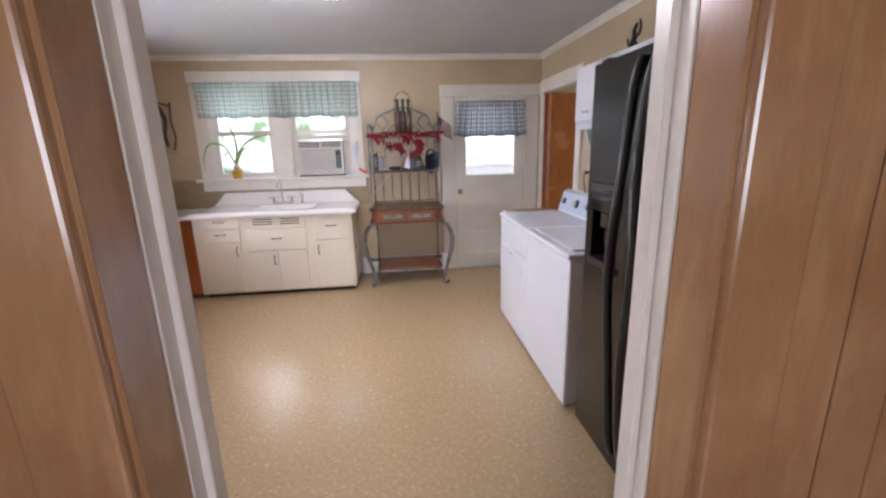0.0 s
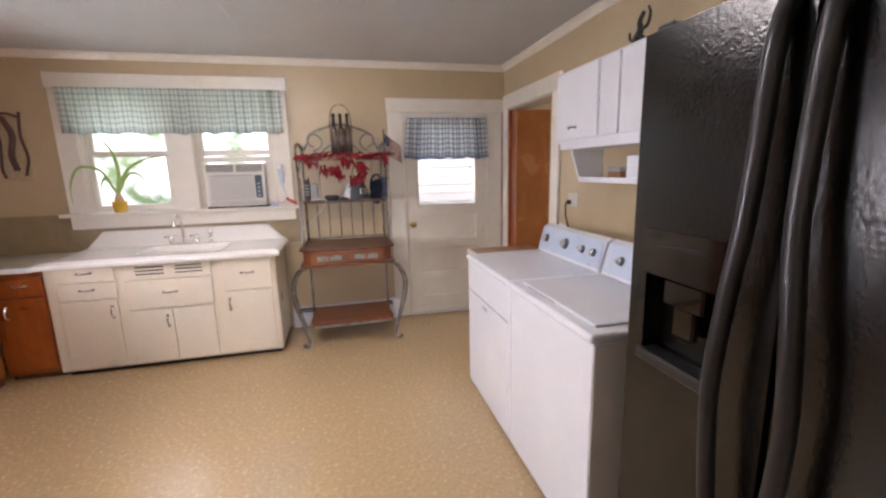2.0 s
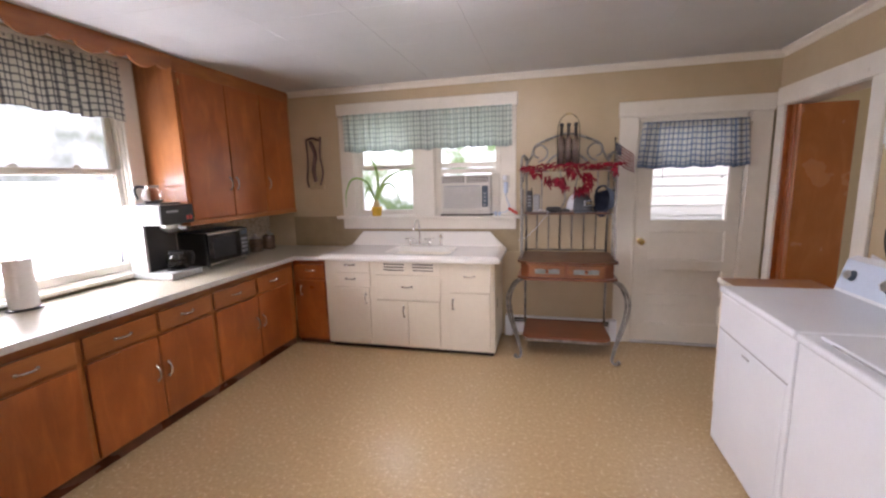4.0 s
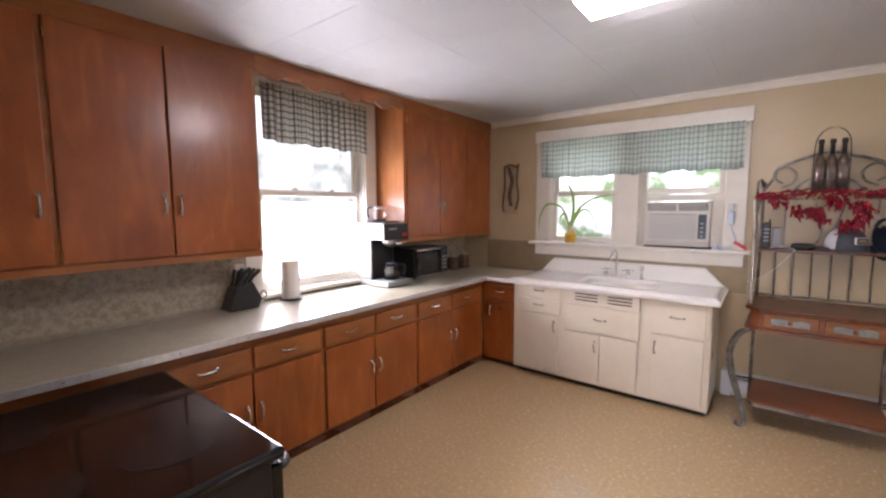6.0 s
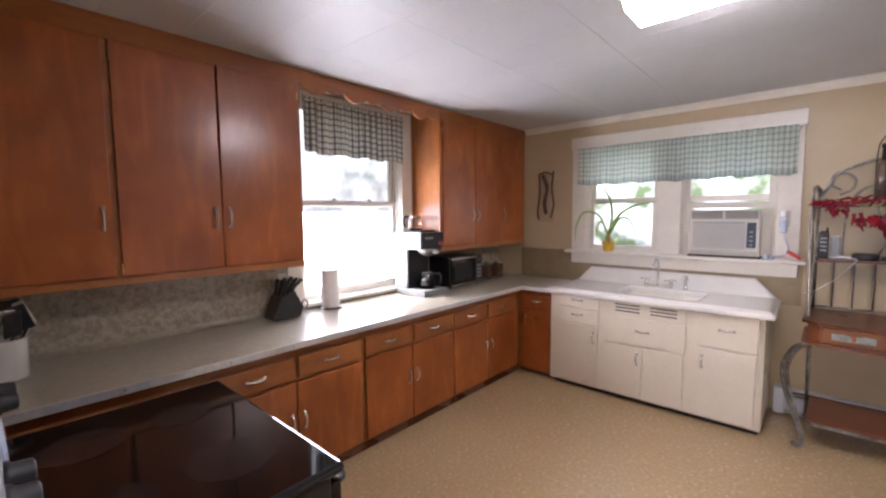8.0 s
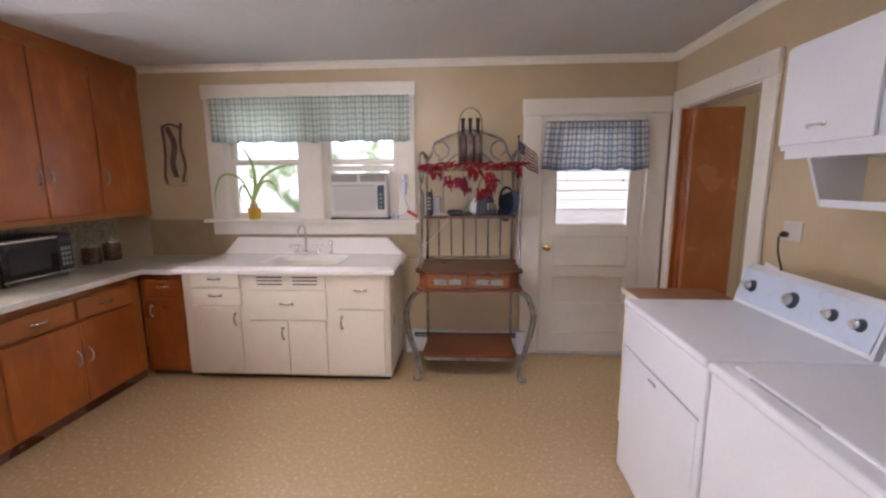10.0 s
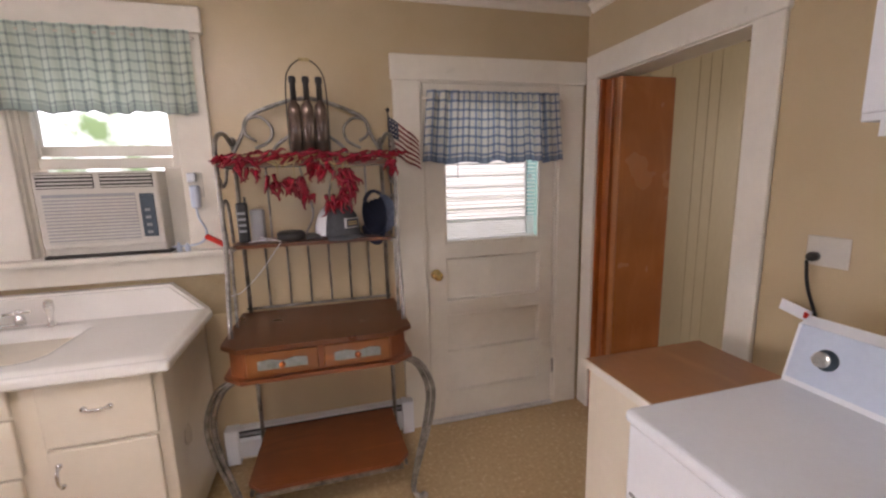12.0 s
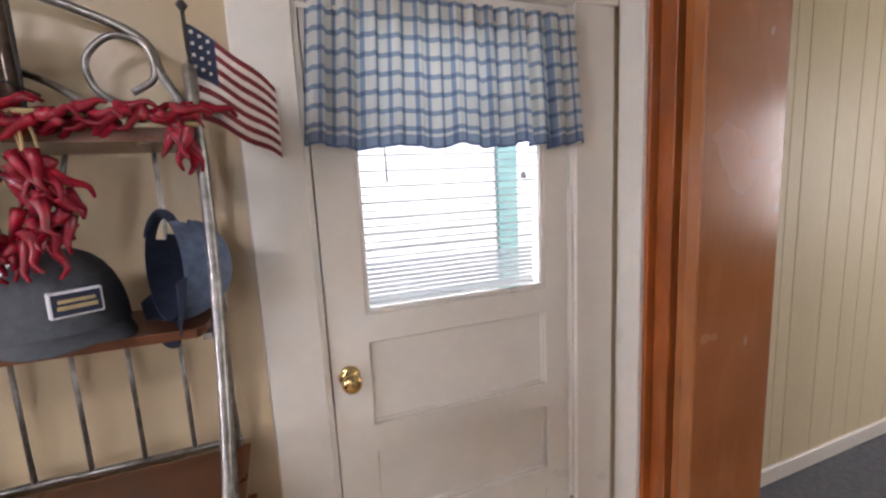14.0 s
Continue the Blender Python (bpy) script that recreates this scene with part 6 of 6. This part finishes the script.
part("leather", B(0.115, 4.75, SH, 0.19, 4.84, SH + 0.026, 0.008, 2), M_BLACKP, wl)
cb = thing("charging_cable", (-0.04, 4.74, SH), "thin white cable hanging over the shelf edge", "cable")
part("wire", tube(curve([(-0.13, 4.76, SH + 0.01), (-0.06, 4.73, SH + 0.012), (0.0, 4.712, SH + 0.008), (-0.02, 4.70, SH - 0.03), (-0.10, 4.69, 1.12), (-0.16, 4.72, 1.06), (-0.21, 4.80, 1.01), (-0.27, 4.88, 0.98)], 34), 0.0021, 6), M_WHITE, cb, smooth=True)
part("coil", tube(curve([(-0.14, 4.75, SH + 0.006), (-0.06, 4.735, SH + 0.02), (-0.09, 4.76, SH + 0.025), (-0.02, 4.74, SH + 0.012), (0.0, 4.75, SH + 0.004)], 20), 0.0024, 6), M_WHITE, cb, smooth=True)

# small flag on a stick
fl = thing("small_flag", (0.545, 4.80, 1.4), "small striped flag on a dark stick", "flag")
part("stick", tube([(0.545, 4.80, 1.37), (0.545, 4.80, 1.865)], 0.004, 6), M_DARKGAP, fl)
part("ball_tip", lathe([(0.004, 0), (0.011, 0.01), (0.004, 0.02)], 0.545, 4.80, 1.862, 10), M_DARKGAP, fl, smooth=True)
M_FWHITE = surf("cream_flag_cloth", (0.50, 0.45, 0.39), (0.58, 0.53, 0.46), 60, 0.85)
M_FRED = surf("dark_red_flag_cloth", (0.11, 0.009, 0.014), (0.17, 0.02, 0.022), 60, 0.85)


def flag_pt(u, v):
    """u along the fly, v from the top edge down."""
    x = 0.549 + 0.15 * u ** 1.05
    z = 1.84 - (0.18 - 0.033 * u) * v - 0.12 * u ** 1.2 + 0.008 * math.sin(9 * u) * u
    y = 4.80 + 0.022 * math.sin(8 * u + 2 * v) * u - 0.02 * u
    return Vector((x, y, z))


def flag_strip(u0, u1, v0, v1, off, n=12):
    bm = bmesh.new()
    rows = [[bm.verts.new(flag_pt(u0 + (u1 - u0) * i / n, v) + Vector((0, o, 0))) for v in (v0, v1) for o in (-off, off)] for i in range(n + 1)]
    for a, b in zip(rows, rows[1:]):
        bm.faces.new((a[0], a[2], b[2], b[0]))
        bm.faces.new((a[1], b[1], b[3], a[3]))
    for r in (rows[0], rows[-1]):
        bm.faces.new((r[0], r[1], r[3], r[2]))
    return bm


for k in range(13):
    part("stripe", flag_strip(0.0 if k > 6 else 0.32, 1.0, k / 13, (k + 1) / 13, 0.0008), M_FRED if k % 2 == 0 else M_FWHITE, fl, "dark red stripe" if k % 2 == 0 else "cream stripe", True)
ca = part("canton", flag_strip(0.0, 0.32, 0.0, 7 / 13, 0.0009), M_NAVY, fl, "navy corner field", True)
for i in range(3):
    for j in range(4):
        p = flag_pt(0.05 + 0.095 * i, 0.07 + 0.12 * j)
        part("star", B(p.x - 0.003, p.y - 0.0018, p.z - 0.003, p.x + 0.003, p.y + 0.0018, p.z + 0.003), M_FWHITE, ca)

# baseboard heater behind the rack
bh = thing("baseboard_heater", (0.1, 4.97, 0.1), "white metal baseboard heater with dark slots", "heater")
part("back", B(-0.36, 4.992, 0.03, 0.60, 5.009, 0.205), M_WHITE, bh)
part("front_cover", prism([(4.945, 0.045), (4.952, 0.045), (4.952, 0.135), (4.965, 0.150), (4.960, 0.153), (4.945, 0.138)], "x", -0.33, 0.57), M_WHITE, bh)
part("damper", prism([(4.952, 0.166), (4.975, 0.172), (4.975, 0.178), (4.950, 0.172)], "x", -0.33, 0.57), M_GREY, bh, "grey damper blade")
part("top_lip", B(-0.33, 4.955, 0.195, 0.57, 4.992, 0.205, 0.002), M_WHITE, bh)
# One solid near-black block paints the shade inside the heater slots.
part("fins", B(-0.33, 4.968, 0.07, 0.57, 4.99, 0.194), M_DARKGAP, bh, "solid block coloured dark for the shaded slots")
for x in (-0.40, 0.57):
    part("end_cap", B(x, 4.935, 0.01, x + 0.07, 5.009, 0.215, 0.005), M_WHITE, bh)

# outlets, plugs and the red tag
so = thing("wall_outlet", (-0.40, 5.0, 1.53), "cream wall outlet with a plugged-in adapter", "outlet", "wall outlets")
part("plate", B(-0.43, 4.984, 1.47, -0.36, 4.9885, 1.59, 0.002), M_ACW, so)
part("adapter", B(-0.42, 4.945, 1.545, -0.385, 4.985, 1.59, 0.005), M_WHITE, so, "white plug adapter")
pg = thing("air_conditioner_plug", (-0.39, 4.96, 1.43), "grey power plug with a bent cable", "plug")
part("plug", B(-0.415, 4.94, 1.42, -0.375, 4.984, 1.53, 0.01, 2), M_PALE, pg)
part("cable", tube(curve([(-0.395, 4.95, 1.42), (-0.385, 4.94, 1.37), (-0.36, 4.945, 1.30), (-0.40, 4.95, 1.245), (-0.52, 4.955, 1.235)], 20), 0.005, 6), M_PALE, pg, smooth=True)
rt = thing("red_tag", (-0.33, 4.95, 1.26), "red plastic tool lying on the sill end", "tool")
part("grip", put(B(-0.05, -0.012, -0.012, 0.05, 0.012, 0.012, 0.004), (-0.325, 4.945, 1.255), 0, 32, 0), M_RED, rt)
sm = thing("sill_bottle", (-0.47, 4.945, 1.21), "tiny clear bottles on the window sill", "bottle")
part("vial", lathe([(0.012, 0), (0.013, 0.004), (0.013, 0.03), (0.006, 0.036), (0.006, 0.046)], -0.49, 4.945, 1.2105, 10), M_PALE, sm, smooth=True)
part("vial", lathe([(0.012, 0), (0.013, 0.004), (0.013, 0.026), (0.006, 0.03), (0.006, 0.04)], -0.455, 4.95, 1.2105, 10), M_PALE, sm, smooth=True)
wo = thing("wall_outlet", (1.79, 3.62, 1.26), "cream outlet with a black dryer plug", "outlet", "wall outlets")
part("plate", B(XE - 0.006, 3.56, 1.215, XE - 0.0005, 3.685, 1.315, 0.002), M_ACW, wo)
part("dryer_plug", lathe([(0.016, 0), (0.017, 0.018), (0.012, 0.03), (0.006, 0.036)], XE - 0.006, 3.655, 1.245, 14, axis="x"), M_BLACKP, wo, "black round plug", True)
dc = thing("dryer_cable", (1.76, 3.65, 1.0), "black power cable with a white tag", "cable")
part("cable", tube(curve([(XE - 0.045, 3.655, 1.235), (XE - 0.05, 3.64, 1.15), (XE - 0.04, 3.61, 1.05), (XE - 0.05, 3.57, 0.95), (XE - 0.06, 3.52, 0.86)], 20), 0.0055, 6), M_BLACKP, dc, smooth=True)
part("tag", put(B(-0.002, -0.05, -0.02, 0.002, 0.05, 0.02), (XE - 0.06, 3.66, 1.06), 12, 0, 0), M_WHITE, dc, "white paper tag")
part("tag_print", put(boxes((-0.0035, -0.045, -0.01, -0.002, -0.03, 0.01)), (XE - 0.06, 3.66, 1.06), 12, 0, 0), M_RED, dc.children[-1], "red print bar")

# shelf things beside the washer
ts = thing("tissue_box", (1.72, 2.72, 1.434), "white folded box on the laundry shelf", "box")
part("carton", B(1.69, 2.56, 1.4335, 1.79, 2.88, 1.56, 0.004), M_WHITE, ts)
sb = thing("small_box", (1.7, 2.95, 1.434), "small stack of grey and brown boxes", "box")
part("carton", B(1.67, 2.90, 1.4335, 1.76, 3.02, 1.475, 0.003), M_BOARD, sb)
part("lid", B(1.668, 2.905, 1.476, 1.762, 3.018, 1.50, 0.003), M_GREY, sb, "grey lid")
fg = thing("black_figurine", (1.66, 2.80, 2.10), "small black metal figurine on the wall cupboard", "figurine")
bm = tube(curve([(1.66, 2.83, 2.10), (1.66, 2.82, 2.14), (1.66, 2.79, 2.18), (1.66, 2.80, 2.22), (1.66, 2.77, 2.26)], 18), 0.020, 8, taper=(1.2, 0.5))
tube(curve([(1.66, 2.79, 2.18), (1.66, 2.74, 2.19), (1.66, 2.725, 2.24), (1.66, 2.74, 2.275)], 10), 0.010, 6, bm, taper=(1, 0.6))
tube(curve([(1.66, 2.82, 2.14), (1.66, 2.865, 2.15), (1.66, 2.875, 2.19)], 10), 0.010, 6, bm, taper=(1, 0.5))
tube(curve([(1.66, 2.80, 2.16), (1.66, 2.76, 2.13), (1.66, 2.75, 2.10)], 10), 0.011, 6, bm)
lathe([(0.045, 0), (0.045, 0.010)], 1.66, 2.80, 2.1005, 14, bm)
part("figure", bm, M_BLACKP, fg, smooth=True)

# ---- side room ----
bf = thing("folding_door", (2.0, 4.7, 0), "reddish wooden folding door standing open", "folding door")
part("leaf", B(1.818, 4.69, 0.012, 2.17, 4.722, 2.055, 0.003), M_DOORWOOD, bf)
part("leaf", B(1.835, 4.742, 0.012, 2.17, 4.774, 2.055, 0.003), M_DOORWOOD, bf)
part("edge_strip", B(1.808, 4.686, 0.012, 1.819, 4.726, 2.055, 0.003), M_WOODX, bf, "orange wooden edge strip")
part("side_post", B(1.835, 4.80, 0.0, 1.90, 4.86, 2.07, 0.003), M_WOOD, bf, "dark wooden post")
x = XE + T + 0.05
rp = random.Random(3)
while x < 5.45:
    w = rp.choice((0.09, 0.13, 0.17, 0.22))
    part("panel_strip", B(x, 5.008, 0.085, min(x + w - 0.0018, 5.49), 5.0195, 2.385, 0.0025), M_PANELING, wall_side)
    x += w
pf = thing("framed_picture", (3.8, 5.0, 1.85), "landscape print with white mat in a wooden frame", "picture")
PX0, PX1, PZ0, PZ1 = 3.50, 4.36, 1.55, 2.21
part("frame", boxes((PX0, 4.98, PZ0, PX0 + 0.05, 5.007, PZ1), (PX1 - 0.05, 4.98, PZ0, PX1, 5.007, PZ1), (PX0 + 0.05, 4.98, PZ0, PX1 - 0.05, 5.007, PZ0 + 0.05), (PX0 + 0.05, 4.98, PZ1 - 0.05, PX1 - 0.05, 5.007, PZ1), bev=0.004), M_HALLWOOD, pf)
part("mat", B(PX0 + 0.048, 4.992, PZ0 + 0.048, PX1 - 0.048, 4.998, PZ1 - 0.048), M_PAPER, pf, "white mat")
M_SKYP = surf("print_sky", (0.05, 0.07, 0.12), (0.20, 0.20, 0.23), 6, 0.5)
M_LANDP = surf("print_field", (0.10, 0.075, 0.045), (0.32, 0.24, 0.16), 16, 0.5)
part("print_sky", B(PX0 + 0.085, 4.989, 1.80, PX1 - 0.085, 4.993, PZ1 - 0.085), M_SKYP, pf, "blue grey sky print")
part("print_field", B(PX0 + 0.085, 4.989, PZ0 + 0.085, PX1 - 0.085, 4.993, 1.80), M_LANDP, pf, "brown field print")
